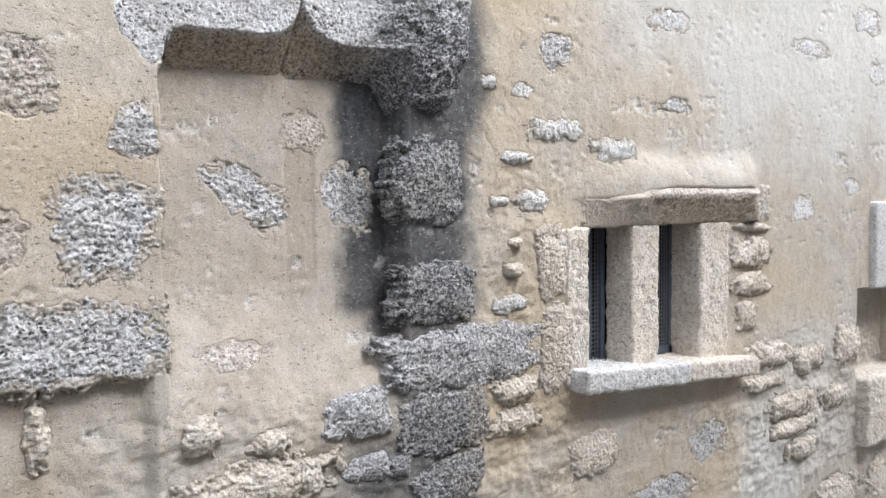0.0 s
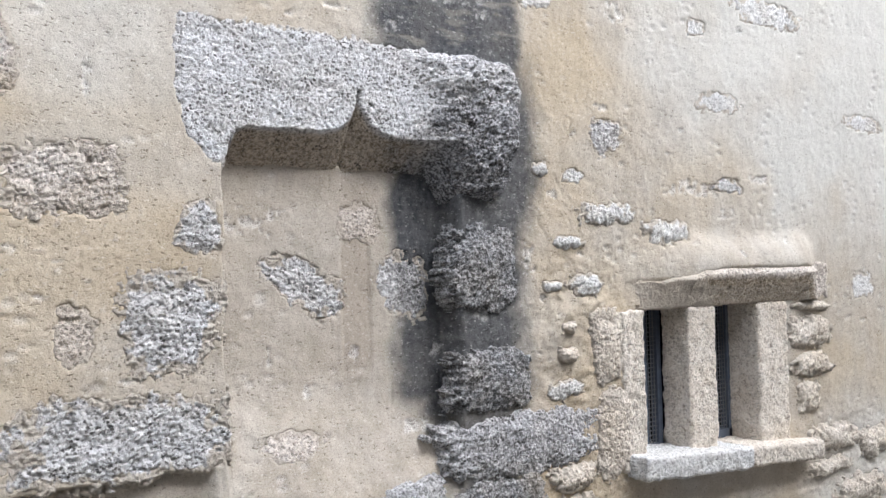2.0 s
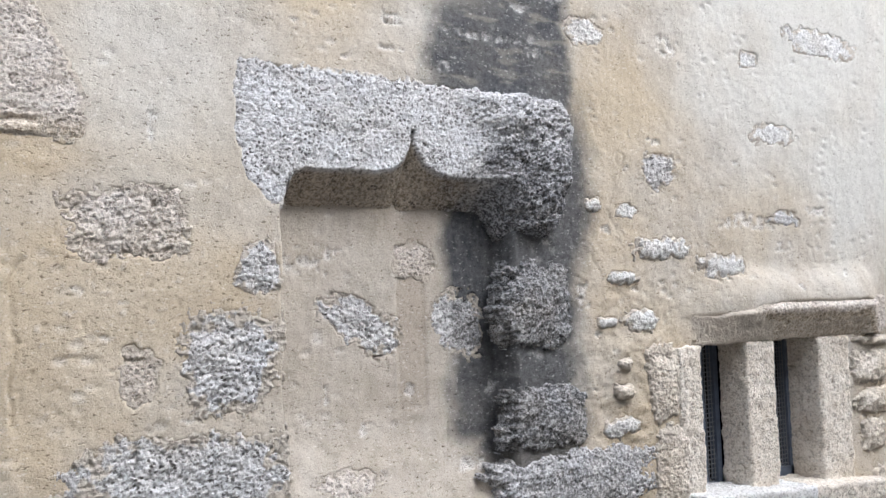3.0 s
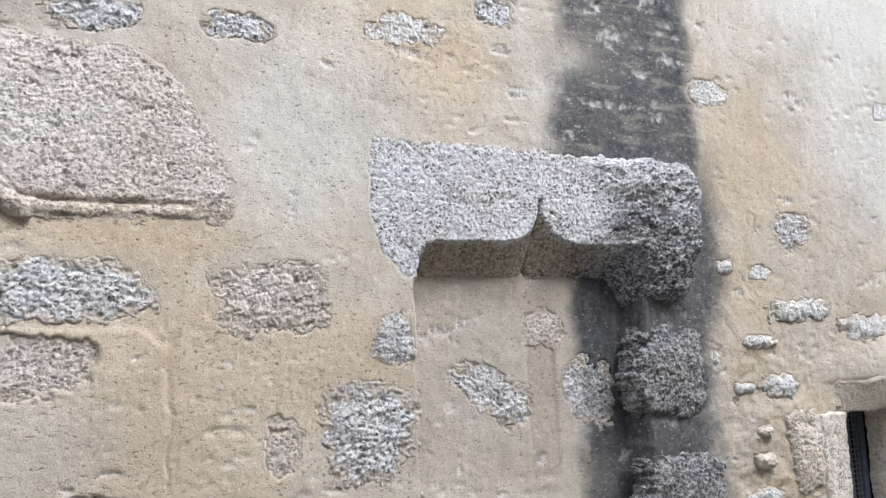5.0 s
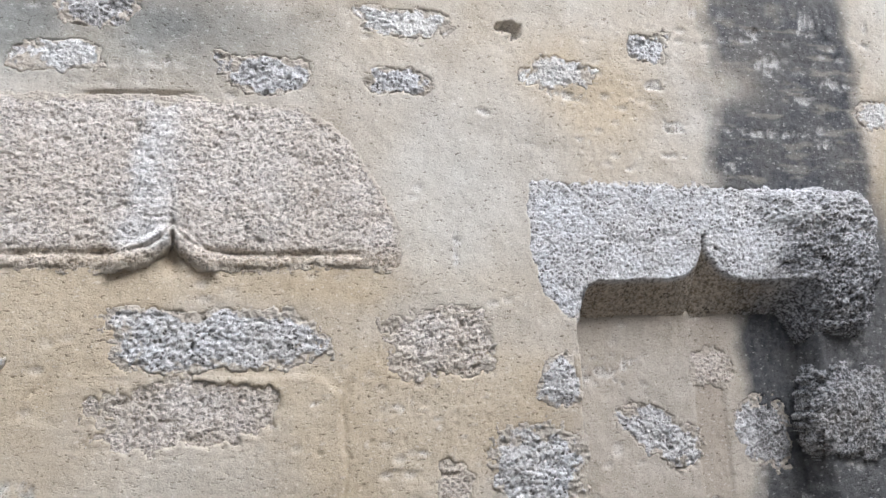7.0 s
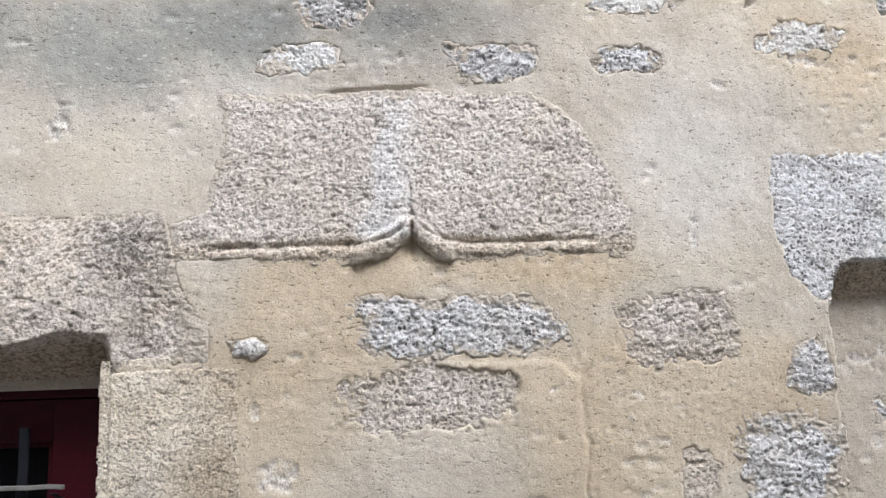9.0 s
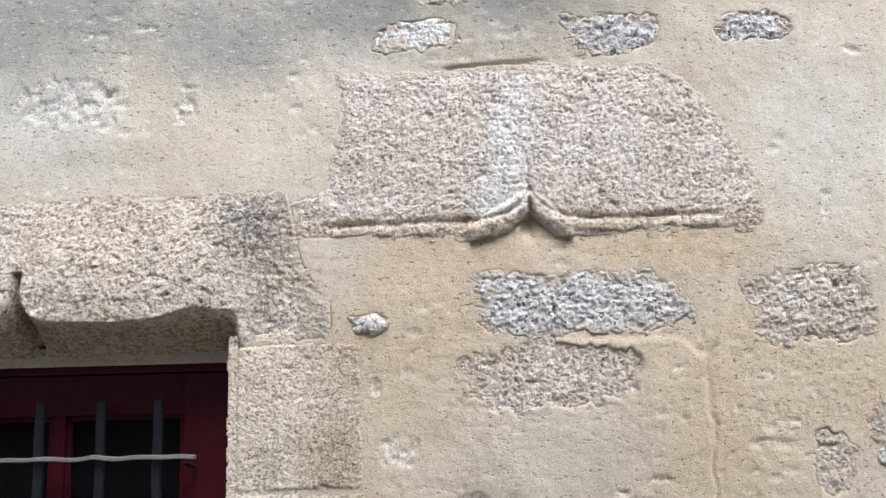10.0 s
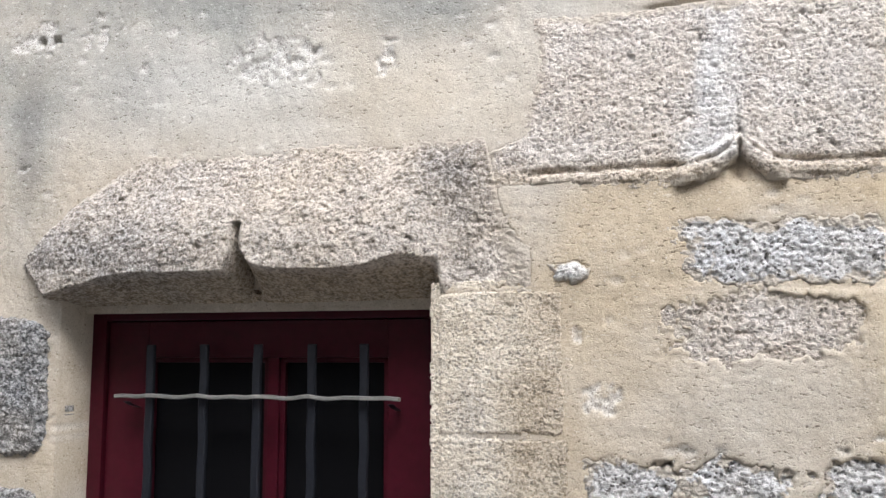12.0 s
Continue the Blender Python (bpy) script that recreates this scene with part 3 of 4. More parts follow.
        H[i0:i1, j0:j1] -= 0.06 * np.minimum(bare_face, 1.0) * smooth(0.012, 0.05, shape(X[i0:i1, j0:j1], Z[i0:i1, j0:j1])[-1])
    H -= 0.014 * band(X, -0.34, -0.13, 0.02) * np.exp(-((Z - 2.452 - 0.05 * (X + 0.24)) / 0.0045) ** 2)
    H -= 0.03 * blob(X, Z, -0.168, 2.098, 0.016, 0.03)
    # hairline cracks
    line = fbm(X, Z, 3.1, 3, 83)
    H -= 0.0035 * np.exp(-(line / 0.007) ** 2) * smooth(0.18, 0.32, fbm(X, Z, 2.7, 2, 84))
    edge_line = np.exp(-((X - 0.197 + 0.040 * fbm(X, Z, 7, 4, 78)) / 0.005) ** 2) * band(Z, 1.50, 1.83, 0.02)
    H -= 0.006 * edge_line
    out = lambda lo, hi, v: (v > lo) & (v < hi)
    hole = out(DOOR[0], DOOR[1], X) & (Z < DOOR[2] + 0.02)
    hole |= out(WIN[0] - 0.03, WIN[1] + 0.10, X) & out(WIN[2] - 0.03, WIN[3] + 0.01, Z)
    tones = {"soot": soot(X, Z), "ochre": ochre(X, Z) * (1 - 0.6 * smooth(0.03, 0.06, drop)), "pale": pale(X, Z), "bare": bare, "lichen": lichen(X, Z), "rose": rose(X, Z)}
    keep = ~(hole[:-1, :-1] | hole[1:, :-1] | hole[1:, 1:] | hole[:-1, 1:])
    return put("plaster", relief_mesh("plaster", X, Z, H, keep, -0.17, tones), PLASTER, wall)


def build_stones():
    for s in STONES:
        cx, cz, a, b, kind, tilt, inside, seed = s
        mat, height, bulge, amp, square, ragged, black = KINDS[kind]
        step = 0.0029 if cx < 2.2 else 0.0055
        X, Z = grid(cx - 1.4 * a, cx + 1.4 * a, cz - 1.4 * b, cz + 1.4 * b, step)
        d = reach(X, Z, s, square, ragged)
        H = height + bulge * (1 - np.clip(d, 0, 1) ** 2) + rugged(X, Z, seed, amp) - (0.022 + 1.2 * max(height, 0)) * smooth(0.94, 1.15, d)
        if kind == "ashlar":
            H = 0.003 + rugged(X, Z, seed, amp) - 0.004 * smooth(0.97, 0.998, d)
        H += 0.009 * fbm(X, Z, 1.7, 3, 71) + 0.0040 * fbm(X, Z, 7, 3, 72)
        if inside or cx > 3.5 or cz < 1.25 and cx < 0.8:
            H -= frame_drop(X, Z)
        dark = soot(X, Z)
        tones = {"bleach": 0 * X, "wash": np.clip(0.85 * smooth(0.50, 0.98, d + 0.45 * fbm(X, Z, 19, 3, seed + 8)) * (0.35 if kind[:5] in ("black", "ashla") else 1.0), 0, 1), "soot": np.clip(np.maximum(dark * (0.5 if kind[:5] == "black" else 0.3 if mat is WHITE else 0.6), black * (0.7 + 0.9 * fbm(X, Z, 9, 3, seed + 4))), 0, 1),
                 "tone": np.clip(0.35 * ochre(X, Z) + 0.45 * fbm(X, Z, 8, 3, seed + 5), 0, 0.8) * (0.4 if mat is GREY or mat is WHITE else 1.0)}
        if kind == "ashlar":
            tones["tone"] = np.clip(0.75 * smooth(-0.70, -0.60, X + 0.05 * fbm(X, Z, 7, 3, 141)) + 0.5 * fbm(X, Z, 9, 3, 142), 0, 0.95)
            tones["soot"] = np.clip(0.45 * blob(X, Z, -0.73, 1.60, 0.035, 0.06) + 0.35 * blob(X, Z, -0.74, 1.44, 0.04, 0.05), 0, 1) * (0.7 + fbm(X, Z, 20, 3, 143))
        keep = cells_of(d < 1.16)
        if not inside and cx < 0.757:
            keep &= cells_of(X < 0.762 + 0.006 * fbm(X, Z, 20, 3, 144))
        if keep.any():
            put("stone", relief_mesh("stone", X, Z, H, keep, -0.06 - (NICHE_DEPTH if inside else 0), tones), mat, wall)


# ---- carved lintels ----
def niche_shape(X, Z):
    n, n2 = fbm(X, Z, 14, 4, 91), fbm(X, Z, 4, 2, 92)
    side = np.abs(X - 1.117)
    edge = 2.045 + 0.105 * np.exp(-side / 0.030) * (side < 0.2) + 0.004 * n
    edge = np.where(X < 0.775, 2.045 - 0.11 * smooth(0.782, 0.755, X) * smooth(0.60, 0.70, X), edge)
    edge = edge - 0.045 * (1 - np.sqrt(np.clip(1 - (np.clip(0.825 - X, 0, 0.05) / 0.05) ** 2, 0, 1))) * (X >= 0.775)
    low = np.where(X < 0.775, edge, 1.962)
    low = np.where(X > 1.36, 1.962 - 0.075 * smooth(1.36, 1.42, X) * smooth(1.66, 1.54, X) + 0.20 * smooth(1.57, 1.66, X), low)
    top = 2.297 + 0.006 * n2 - 0.05 * smooth(0.665, 0.61, X) - 0.06 * smooth(1.585, 1.66, X)
    inside = np.minimum.reduce([top - Z, Z - low, X - 0.628 - 0.30 * np.maximum(2.12 - Z, 0) - 0.5 * np.maximum(2.02 - Z, 0) - 0.2 * np.maximum(Z - 2.24, 0), 1.665 - X - 0.6 * np.maximum(Z - 2.20, 0) - 0.35 * np.maximum(2.1 - Z, 0)]) + 0.009 * n + 0.007 * fbm(X, Z, 40, 3, 131)
    return n, n2, side, edge, low, top, inside


def niche_lintel():
    """Two-part lintel with a chamfer that rises to an ogee point; its end hangs low, swollen with black crust."""
    X, Z = grid(0.59, 1.70, 1.84, 2.34, 0.0031)
    n, n2, side, edge, low, top, inside = niche_shape(X, Z)
    lump = smooth(1.27, 1.42, X + 0.04 * n2 - 0.25 * (2.12 - Z))
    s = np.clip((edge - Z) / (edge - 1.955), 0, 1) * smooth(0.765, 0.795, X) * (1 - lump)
    H = 0.003 + rugged(X, Z, 93, 0.0048) * (1 - 0.65 * (s > 0)) + lump * (0.058 * np.sqrt(np.clip(inside / 0.09, 0, 1)) + rugged(X, Z, 94, 0.012) + 0.022 * fbm(X, Z, 10, 3, 95, 0.6)) - (NICHE_DEPTH + 0.008) * s ** 0.85
    H -= 0.016 * np.exp(-((X - 1.119 + 0.10 * (2.149 - Z)) / 0.005) ** 2) * (Z < 2.16)
    H -= 0.004 * smooth(0.022, 0.0, inside) * (1 - smooth(0.0, 0.2, s))
    H += lump * -0.02 * smooth(0.03, 0.0, inside)
    # tone browns and darkens the chamfer, adding underside shade to its stone colour
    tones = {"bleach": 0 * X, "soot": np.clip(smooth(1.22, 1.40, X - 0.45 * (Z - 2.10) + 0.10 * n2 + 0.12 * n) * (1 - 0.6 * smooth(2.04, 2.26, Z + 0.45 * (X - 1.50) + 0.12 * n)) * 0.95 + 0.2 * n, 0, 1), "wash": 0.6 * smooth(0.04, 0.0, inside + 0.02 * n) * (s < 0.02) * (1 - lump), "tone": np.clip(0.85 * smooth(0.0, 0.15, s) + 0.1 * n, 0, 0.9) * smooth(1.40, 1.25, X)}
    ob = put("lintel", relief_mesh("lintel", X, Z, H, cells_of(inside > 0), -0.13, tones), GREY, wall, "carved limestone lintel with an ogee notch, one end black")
    return ob


def door_shape(X, Z):
    n, n2 = fbm(X, Z, 14, 4, 101), fbm(X, Z, 4, 3, 102)
    side = X + 1.262
    edge = 1.902 + 0.11 * np.exp(-np.abs(side) / 0.014) * smooth(-0.03, 0.0, side) + 0.030 * np.exp(-np.maximum(side, 0) / 0.05) * (side > 0) - 0.055 * smooth(-0.25, -0.55, side) + 0.025 * smooth(0.25, 0.4, side)
    edge = edge + 0.004 * n
    low = np.where(X > -0.80, 1.845 + 0.02 * n, 1.828)
    top = 2.188 + 0.010 * n2 - 1.05 * np.maximum(-1.52 - X, 0) * 0.55 - 0.5 * np.maximum(-1.70 - X, 0) - 0.16 * smooth(-0.70, -0.655, X)
    inside = np.minimum.reduce([top - Z, Z - low - 0.10 * smooth(-1.72, -1.86, X), X + 1.915 - 0.10 * np.maximum(Z - 1.96, 0), -0.632 - X + 0.05 * smooth(2.0, 1.9, Z)]) + 0.009 * n + 0.007 * fbm(X, Z, 40, 3, 131)
    return n, n2, side, edge, low, top, inside


def door_lintel():
    X, Z = grid(-1.95, -0.60, 1.79, 2.24, 0.0032)
    n, n2, side, edge, low, top, inside = door_shape(X, Z)
    proud = 0.066 * (1 - smooth(-0.86, -0.76, X)) * smooth(2.20, 1.95, Z) * smooth(-1.93, -1.72, X)
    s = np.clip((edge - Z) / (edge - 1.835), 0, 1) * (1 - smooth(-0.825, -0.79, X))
    H = 0.004 + proud + rugged(X, Z, 103, 0.0062) * (1 - 0.4 * (s > 0)) - 0.16 * s ** 0.9 + 0.012 * n2
    H -= 0.05 * np.exp(-((side - 0.004) / 0.007) ** 2) * (Z < 2.015) * (Z > 1.86)
    H -= (0.003 + proud * 0.6) * smooth(0.030, 0.0, inside) * (s < 0.05)
    # the soot value also deepens broadly towards the lintel's left end
    # tone climbs on the soffit: brown stone with its shade worked into the colour
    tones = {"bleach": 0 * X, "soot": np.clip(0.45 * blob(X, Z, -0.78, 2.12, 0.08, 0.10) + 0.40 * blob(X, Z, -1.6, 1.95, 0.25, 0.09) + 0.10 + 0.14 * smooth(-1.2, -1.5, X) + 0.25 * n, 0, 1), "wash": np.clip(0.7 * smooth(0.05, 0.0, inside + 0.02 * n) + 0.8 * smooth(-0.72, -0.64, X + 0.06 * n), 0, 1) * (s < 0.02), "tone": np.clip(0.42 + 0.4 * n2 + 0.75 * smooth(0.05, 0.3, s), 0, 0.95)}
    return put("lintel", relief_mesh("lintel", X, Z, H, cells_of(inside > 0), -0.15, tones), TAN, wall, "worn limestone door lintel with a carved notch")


def accolade_shape(X, Z):
    n, n2 = fbm(X, Z, 12, 4, 111), fbm(X, Z, 4, 2, 112)
    side = np.abs(X + 0.166)
    foot = 2.062 + 0.040 * np.exp(-(side / 0.022) ** 2)
    top = 2.448 + 0.004 * n2 - 4.4 * np.maximum(X - 0.08, 0) ** 2
    inside = np.minimum.reduce([top - Z, X + 0.585 + 0.02 * smooth(2.35, 2.2, Z) + 0.085 * smooth(2.19, 2.15, Z), 0.338 - X, Z - foot + 0.004 * n]) + 0.009 * n + 0.007 * fbm(X, Z, 40, 3, 131)
    return n, n2, side, foot, top, inside


def accolade_stone():
    """A reset lintel: a worn fillet runs along its foot and two leaves rise to a pointed cusp."""
    X, Z = grid(-0.70, 0.37, 2.03, 2.48, 0.0030)
    n, n2, side, foot, top, inside = accolade_shape(X, Z)
    run = smooth(-0.61, -0.58, X) * (1 - smooth(0.232, 0.245, X))
    length = np.where(X < -0.166, 0.128, 0.086)
    along = side / length
    leaf_mid = 2.146 + 0.007 * n + 0.004 * fbm(X, Z, 45, 2, 117) - 0.078 * np.clip(along, 0, 1.3) ** 0.85
    leaf_wide = 0.017 + 0.006 * np.sin(np.clip(along, 0, 1) * 3.14)
    across_leaf = np.clip(1 - ((Z - leaf_mid) * 0.74 / leaf_wide) ** 2, 0, 1)
    leaf = np.sqrt(across_leaf) * smooth(1.10, 0.96, along + 0.05 * n)
    H = 0.003 + rugged(X, Z, 114, 0.0048) + 0.004 * leaf * fbm(X, Z, 60, 3, 118) + 0.007 * smooth(0.14, 0.03, side) * smooth(2.08, 2.2, Z)
    worn = np.clip(0.65 + 2.2 * fbm(X, Z * 0.4, 13, 3, 115), 0, 1.2)
    clear = smooth(0.9, 1.15, along)
    H += run * clear * worn * 0.0040 * band(Z + 0.006 * n, 2.076, 2.093, 0.004)
    groove = 2.102 + 0.066 * np.exp(-side / 0.036)
    H -= run * 0.013 * np.exp(-((Z - groove + 0.004 * n) / 0.0065) ** 2) * (0.75 + 0.8 * fbm(X, Z, 17, 2, 116))
    H += 0.017 * leaf
    H -= 0.034 * smooth(0.004, 0.016, leaf_mid - leaf_wide * 1.1 - Z) * smooth(0.075, 0.03, side) * (along < 1)
    H -= 0.030 * np.exp(-(side / 0.006) ** 2) * band(Z, 2.06, 2.150, 0.01)
    H -= 0.006 * np.exp(-((X + 0.170 + 0.012 * n) / 0.004) ** 2) * band(Z, 2.15, 2.24, 0.02)
    H -= 0.003 * smooth(0.022, 0.0, inside)
    bleach = np.clip(0.55 * np.exp(-((X + 0.225 + 0.15 * (2.1 - Z) + 0.06 * n) / 0.060) ** 4) * smooth(-0.125, -0.195, X + 0.05 * n) * (0.9 + 0.7 * n) * (1 - 0.7 * smooth(2.12, 2.08, Z)) + 0.3 * blob(X, Z, 0.02, 2.3, 0.12, 0.14) * (0.6 + n), 0, 0.9)
    # tone rises over fillet and leaves, offsetting in colour the light they catch
    tones = {"bleach": bleach, "soot": np.clip(0.15 * n, 0, 1), "wash": 0.75 * smooth(0.05, 0.0, inside + 0.02 * n), "tone": np.clip(0.10 + 0.30 * n2 + 0.60 * smooth(2.14, 2.08, Z) - 0.5 * np.exp(-((X + 0.21) / 0.07) ** 2) * smooth(2.1, 2.15, Z), 0, 0.8)}
    return put("lintel", relief_mesh("lintel", X, Z, H, cells_of(inside > 0), -0.05, tones), TAN, wall, "reset limestone lintel with an ogee roll moulding")


def window_shape(X, Z):
    n, n2 = fbm(X, Z, 14, 4, 121), fbm(X, Z, 5, 2, 122)
    top = 1.702 + 0.012 * n2 - 0.05 * smooth(2.5, 2.2, X)
    low = 1.552 + 0.0 * X
    edge = 1.655 + 0.016 * n + 0.012 * n2
    inside = np.minimum.reduce([top - Z, Z - low, X - 2.06, 3.285 - X]) + 0.008 * n + 0.006 * fbm(X, Z, 40, 3, 132)
    return n, n2, top, low, edge, inside


def window_lintel():
    X, Z = grid(2.02, 3.32, 1.53, 1.74, 0.005)
    n, n2, top, low, edge, inside = window_shape(X, Z)
    fade = smooth(2.05, 2.45, X)
    s = np.clip((edge - Z) / (edge - 1.55), 0, 1) * (1 - smooth(3.06, 3.12, X))
    H = -0.006 + 0.012 * smooth(2.10, 2.25, X) + 0.052 * fade * (1 - smooth(3.1, 3.2, X)) * smooth(1.715, 1.66, Z) + rugged(X, Z, 123, 0.009) * (1 - 0.3 * (s > 0)) - (0.006 + 0.050 * fade) * s - 0.008 * smooth(0.018, 0, inside) * (s < 0.05) - 0.02 * smooth(2.46, 2.36, X) * smooth(1.65, 1.67, Z)
    # below the edge the brown tone also paints in the underside's shade
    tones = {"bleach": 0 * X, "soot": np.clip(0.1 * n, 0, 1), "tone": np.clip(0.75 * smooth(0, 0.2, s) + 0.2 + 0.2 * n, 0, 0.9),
             "wash": np.clip(0.9 * smooth(2.56, 2.38, X + 0.1 * n) + 0.55 * smooth(0.1, 0.4, s), 0, 1)}
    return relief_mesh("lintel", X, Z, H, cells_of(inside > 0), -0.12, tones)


def rough_block(name, x0, x1, y0, y1, z0, z1, material, parent, amp=0.005, radius=0.015, seed=0, slope=0.0, label="", step=0.0075):
    """A dressed stone with rounded, chipped edges."""
    bm = bmesh.new()
    bmesh.ops.create_cube(bm, size=1.0)
    half = Vector(((x1 - x0) / 2, (y1 - y0) / 2, (z1 - z0) / 2))
    mid = Vector(((x0 + x1) / 2, (y0 + y1) / 2, (z0 + z1) / 2))
    for axis in range(3):
        along = [e for e in bm.edges if abs((e.verts[0].co - e.verts[1].co)[axis]) > 1e-5]
        cuts = max(3, min(110, int(2 * half[axis] / step)))
        bmesh.ops.subdivide_edges(bm, edges=along, cuts=cuts, use_grid_fill=True)
    for v in bm.verts:
        p = Vector([v.co[i] * 2 * half[i] for i in range(3)])
        q = Vector([max(-half[i] + radius, min(half[i] - radius, p[i])) for i in range(3)])
        d = p - q
        if d.length > 1e-9:
            p = q + d.normalized() * radius
        w = p + mid
        push = amp * (noise.fractal(w * 34 + Vector((seed, 0, 0)), 0.7, 2.1, 4) * 0.9 + noise.noise(w * 8 + Vector((0, seed, 0))) * 0.8)
        p = p + (d.normalized() if d.length > 1e-9 else Vector((0, -1, 0))) * push
        v.co = p + mid + Vector((0, 0, slope * p.x))
    for f in bm.faces:
        f.smooth = True
    ob = part(name, bm, material, parent, label)
    return ob


build_plaster()
build_stones()
niche_lintel()
door_lintel()
accolade_stone()

# the body of the wall behind the plaster, open at the door and the small window
bm = bmesh.new()
for x0, x1, z0, z1 in ((-9, DOOR[0] - 0.004, 0, 1.90), (DOOR[1] + 0.004, 2.12, 0, 1.90), (2.95, 9, 0, 1.90), (2.12, 2.95, 0, 1.0), (2.12, 2.95, 1.60, 1.90), (-9, 9, 1.90, 6.5)):
    box(bm, x0, x1, YW + 0.165, YW + 0.55, z0, z1)
part("masonry", bm, RUBBLE, wall)
bm = bmesh.new()
for x0, x1, z0, z1 in ((-9, X0 + 0.01, 0, Z1), (X1 - 0.01, 9, 0, Z1), (-9, 9, Z1 - 0.01, 6.5)):
    box(bm, x0, x1, YW - 0.004, YW + 0.165, z0, z1)
part("outer_plaster", bm, PLASTER, wall)

# added boxes behind the two openings, painted near-black to stand in for dark interiors
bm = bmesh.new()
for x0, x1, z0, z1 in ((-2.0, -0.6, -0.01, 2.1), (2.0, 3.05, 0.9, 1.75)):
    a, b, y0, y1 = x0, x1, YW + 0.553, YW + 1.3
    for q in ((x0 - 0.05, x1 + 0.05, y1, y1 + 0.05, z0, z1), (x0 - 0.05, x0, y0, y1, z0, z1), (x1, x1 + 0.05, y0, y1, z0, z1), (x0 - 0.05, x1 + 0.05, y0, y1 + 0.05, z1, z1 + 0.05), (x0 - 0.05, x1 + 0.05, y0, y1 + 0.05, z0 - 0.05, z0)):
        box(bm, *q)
part("dark_backing", bm, DARK, wall)

# ---- small two-light window ----
window = tagged(empty("window_1", (2.48, YW, 1.05)), "small two-light window with stone mullion, sill and wire mesh", "window", kind="structure")
window.location = (0, 0, 0)
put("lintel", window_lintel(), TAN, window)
rough_block("mullion", 2.394, 2.543, YW - 0.004, YW + 0.115, 1.03, 1.557, RUBBLE, window, 0.0055, 0.010, 3)
rough_block("jamb", 2.794, 2.985, YW - 0.006, YW + 0.30, 1.00, 1.557, RUBBLE, window, 0.0055, 0.012, 7)
rough_block("jamb", 2.055, 2.163, YW - 0.012, YW + 0.30, 1.05, 1.557, RUBBLE, window, 0.0055, 0.010, 11)
rough_block("sill", 2.075, 2.630, YW - 0.085, YW + 0.16, 1.010, 1.085, WHITE, window, 0.0055, 0.011, 15, slope=-0.075)
rough_block("sill", 2.622, 3.085, YW - 0.080, YW + 0.16, 0.974, 1.048, RUBBLE, window, 0.0055, 0.013, 16, slope=-0.075)
for x0, x1, stile in ((2.163, 2.40, 0.165), (2.535, 2.80, 0.175)):
    part("casement", box(bmesh.new(), x0, x0 + stile, YW + 0.125, YW + 0.15, 1.02, 1.60), FRAME, window)
    light2 = bmesh.new()
    for a, b, c, d in ((x1 - 0.022, x1, 1.02, 1.60), (x0, x1, 1.045, 1.085), (x0, x1, 1.545, 1.60)):
        box(light2, a, b, YW + 0.122, YW + 0.152, c, d)
    part("casement_frame", light2, FRAME, window)
    wires = bmesh.new()
    x = x0 + 0.02
    while x < x1 - 0.02:
        box(wires, x - 0.0011, x + 0.0011, YW + 0.128, YW + 0.131, 1.03, 1.59)
        x += 0.0155
    z = 1.05
    while z < 1.58:
        box(wires, x0, x1, YW + 0.131, YW + 0.134, z - 0.0011, z + 0.0011)
        z += 0.0155
    part("wire_mesh", wires, WIRE, window)
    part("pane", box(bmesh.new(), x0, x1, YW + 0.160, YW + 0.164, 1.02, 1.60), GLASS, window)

# ---- the next opening, seen at the edge ----
opening = tagged(empty("window_surround"), "pale stone surround of a further opening", "window", kind="structure")
rough_block("lintel", 4.185, 4.75, YW - 0.035, YW + 0.12, 1.208, 1.62, WHITE, opening, 0.003, 0.012, 21)
rough_block("sill", 4.075, 4.75, YW - 0.06, YW + 0.14, 0.47, 0.795, RUBBLE, opening, 0.006, 0.016, 25)

# ---- red door with its grille ----
door = tagged(empty("door_1"), "dark red painted wooden door with two barred panes", "door", kind="structure")
yd = YW + 0.135
L, R, T = DOOR[0] - 0.02, DOOR[1] + 0.02, 1.86
bm = bmesh.new()
for a, b, c, d in ((L, L + 0.055, 0, T), (R - 0.045, R, 0, T), (L + 0.055, R - 0.045, 1.80, T)):
    box(bm, a, b, yd - 0.012, yd + 0.06, c, d, 0.003)
part("door_frame", bm, RED, door)
part("mortar_bed", box(bmesh.new(), DOOR[0], DOOR[1], YW + 0.085, YW + 0.121, 1.818, 1.846, 0.004), PLASTER, door, "thin bed of cream mortar over the frame")
PL, PM0, PM1, PR, PT, PB = -1.585, -1.262, -1.232, -0.958, 1.708, 1.02
bm = bmesh.new()
for a, b, c, d in ((L + 0.057, PL, 0.02, 1.798), (PR, R - 0.047, 0.02, 1.798), (PL, PR, PT, 1.798), (PL, PR, 0.02, PB), (PM0, PM1, PB, PT)):
    box(bm, a, b, yd + 0.002, yd + 0.045, c, d, 0.0025)
part("leaf", bm, RED, door)
for a, b in ((PL, PM0), (PM1, PR)):
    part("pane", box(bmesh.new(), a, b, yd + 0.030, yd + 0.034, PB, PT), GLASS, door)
    bm = bmesh.new()
    for e, f, g, h in ((a, a + 0.012, PB, PT), (b - 0.012, b, PB, PT), (a, b, PT - 0.012, PT)):
        box(bm, e, f, yd + 0.012, yd + 0.028, g, h, 0.002)
    part("glazing_bead", bm, RED, door)

grille = tagged(empty("window_grille"), "iron grille with five upright bars on the red door", "grille")
yb = yd - 0.045


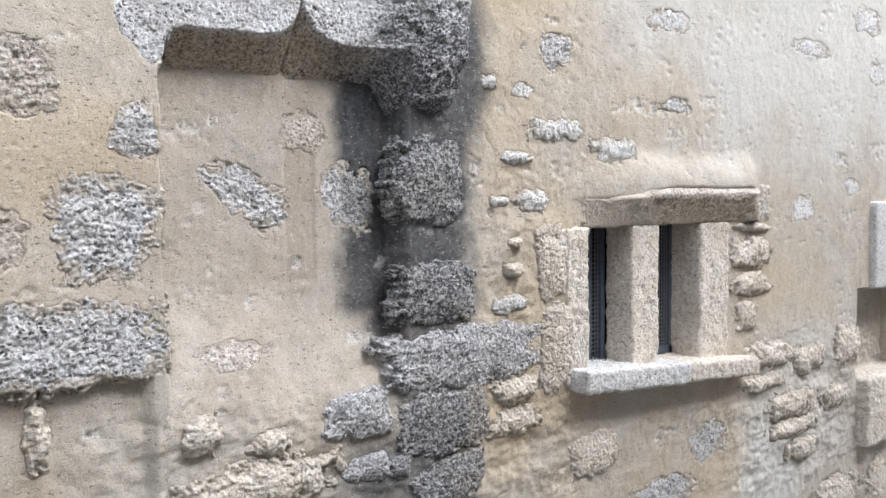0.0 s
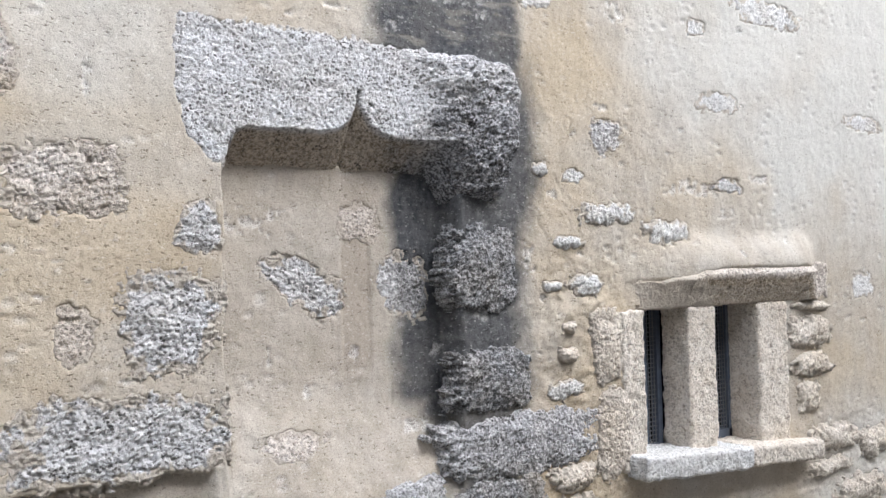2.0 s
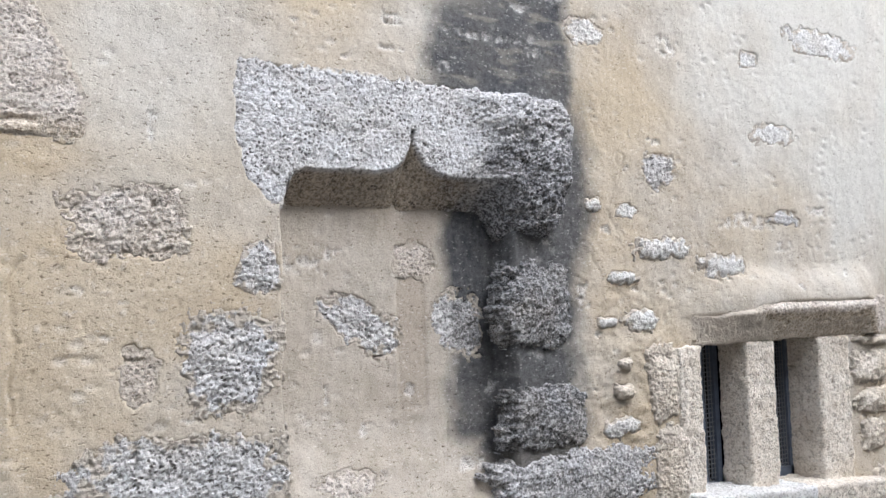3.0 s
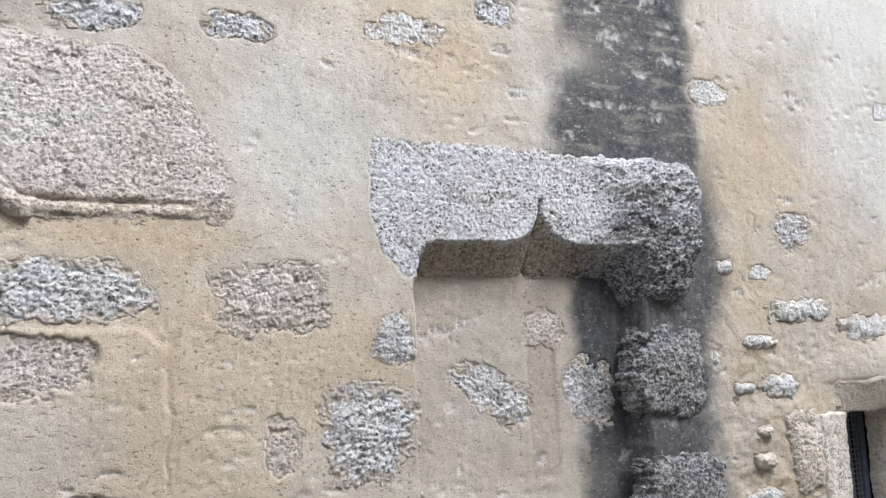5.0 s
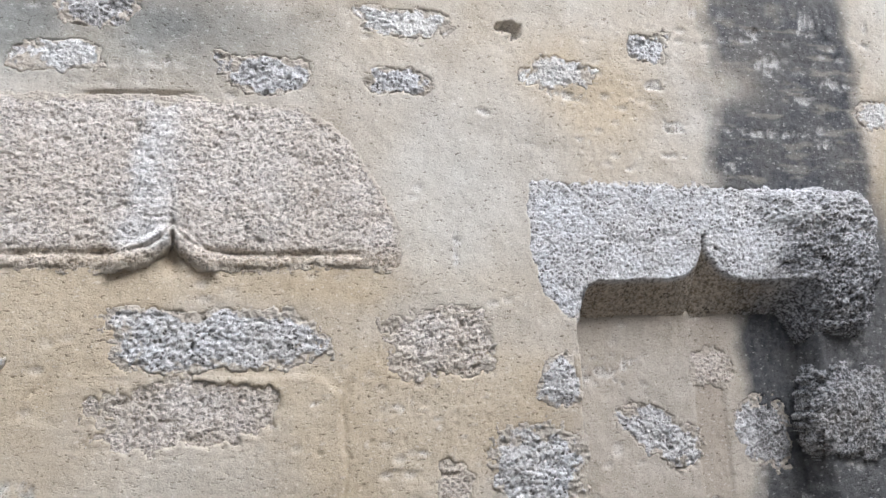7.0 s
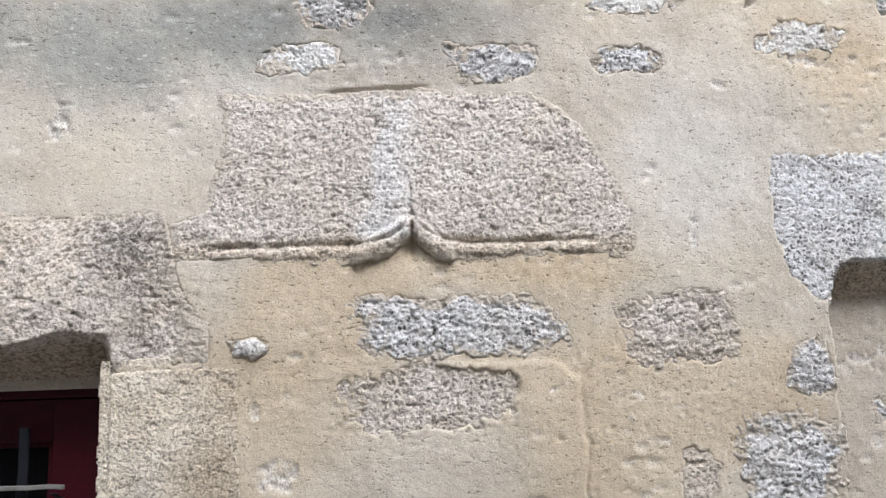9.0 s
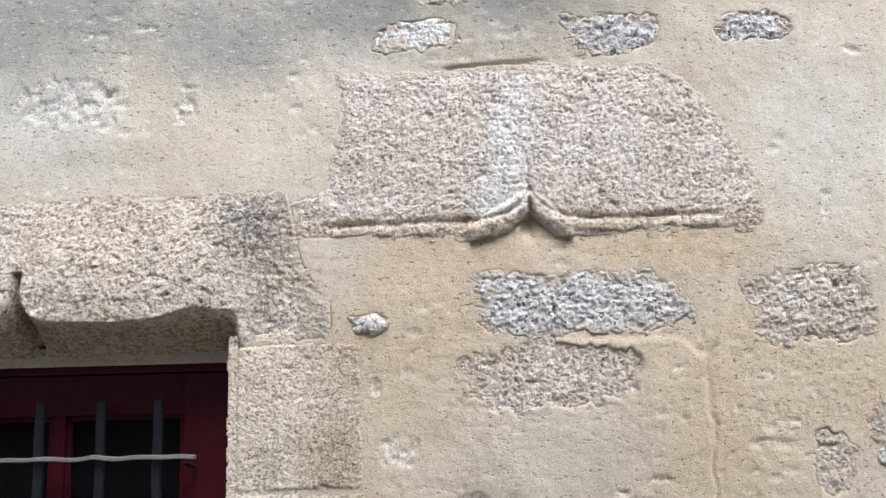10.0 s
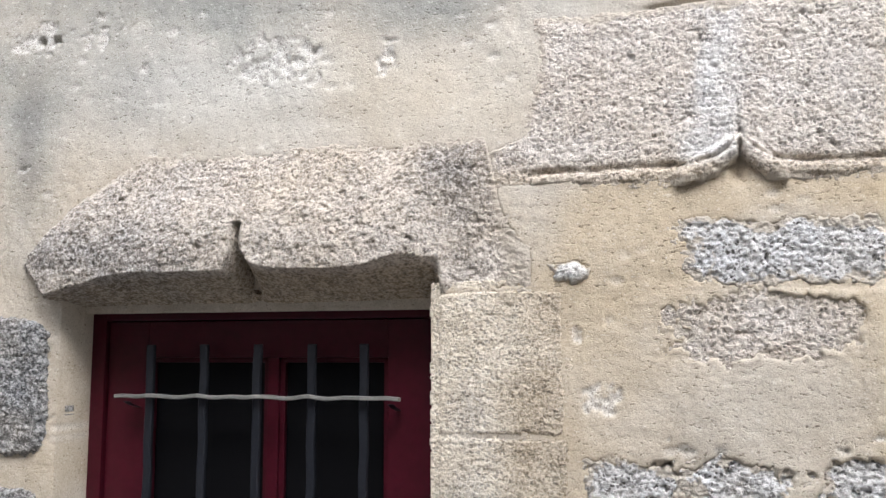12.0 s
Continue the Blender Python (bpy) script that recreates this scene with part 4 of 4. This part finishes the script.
def bar(name, points, half_w, half_t, material, parent, across):
    """A forged bar of square section that follows points."""
    bm = bmesh.new()
    rings = []
    for p in points:
        p = Vector(p)
        u = Vector((half_w, 0, 0)) if across else Vector((0, 0, half_w))
        v = Vector((0, half_t, 0))
        rings.append([bm.verts.new(p + a * u + b * v) for a, b in ((-1, -1), (1, -1), (1, 1), (-1, 1))])
    for r, q in zip(rings, rings[1:]):
        for i in range(4):
            bm.faces.new((r[i], r[(i + 1) % 4], q[(i + 1) % 4], q[i]))
    bm.faces.new(rings[0][::-1])
    bm.faces.new(rings[-1])
    bmesh.ops.recalc_face_normals(bm, faces=bm.faces)
    bmesh.ops.bevel(bm, geom=[e for e in bm.edges], offset=min(half_w, half_t) * 0.3, segments=1, affect="EDGES")
    return part(name, bm, material, parent)


BARS = (-1.549, -1.405, -1.266, -1.128, -1.0)
for x in BARS:
    bar("upright_bar", [(x + 0.0015 * math.sin(9 * k + x * 30), yb, 0.96 + k * 0.78 / 10) for k in range(11)], 0.0100, 0.007, IRON, grille, True)
cross = []
for k in range(49):
    x = -1.638 + k * (0.727 / 48)
    wave = sum(math.exp(-((x - b) / 0.022) ** 2) for b in BARS)
    cross.append((x, yb - 0.010 - 0.012 * wave, 1.617 + 0.0035 * wave - 0.002 + 0.0015 * math.sin(k)))
bar("cross_bar", cross, 0.0046, 0.0060, LIT_IRON, grille, False)
for x in (-1.61, -0.935):
    bar("fixing", [(x, yb - 0.008, 1.603), (x + 0.004, yb + 0.015, 1.592), (x + 0.004, yd + 0.002, 1.585)], 0.007, 0.006, IRON, grille, True)

# ---- street: ground, and an unseen wall added across the way to shape the light ----
bm = bmesh.new()
box(bm, -400, 400, -400, 400, -0.4, -0.02)
ground = put("ground", bpy.data.meshes.new("ground"), PAVING, None)
bm.to_mesh(ground.data)
bm.free()
tagged(ground, "unseen grey stone paving of the street", "ground", kind="structure")
bm = bmesh.new()
# out of view: its height hides the low sky, so light falls from above
box(bm, -12, 12, -3.2, -2.8, -0.02, 6.5)
across = put("unseen_wall_south", bpy.data.meshes.new("unseen_wall_south"), FACADE, None)
bm.to_mesh(across.data)
bm.free()
tagged(across, "unseen plain stone wall added across the street to block low sky", "wall", kind="structure")
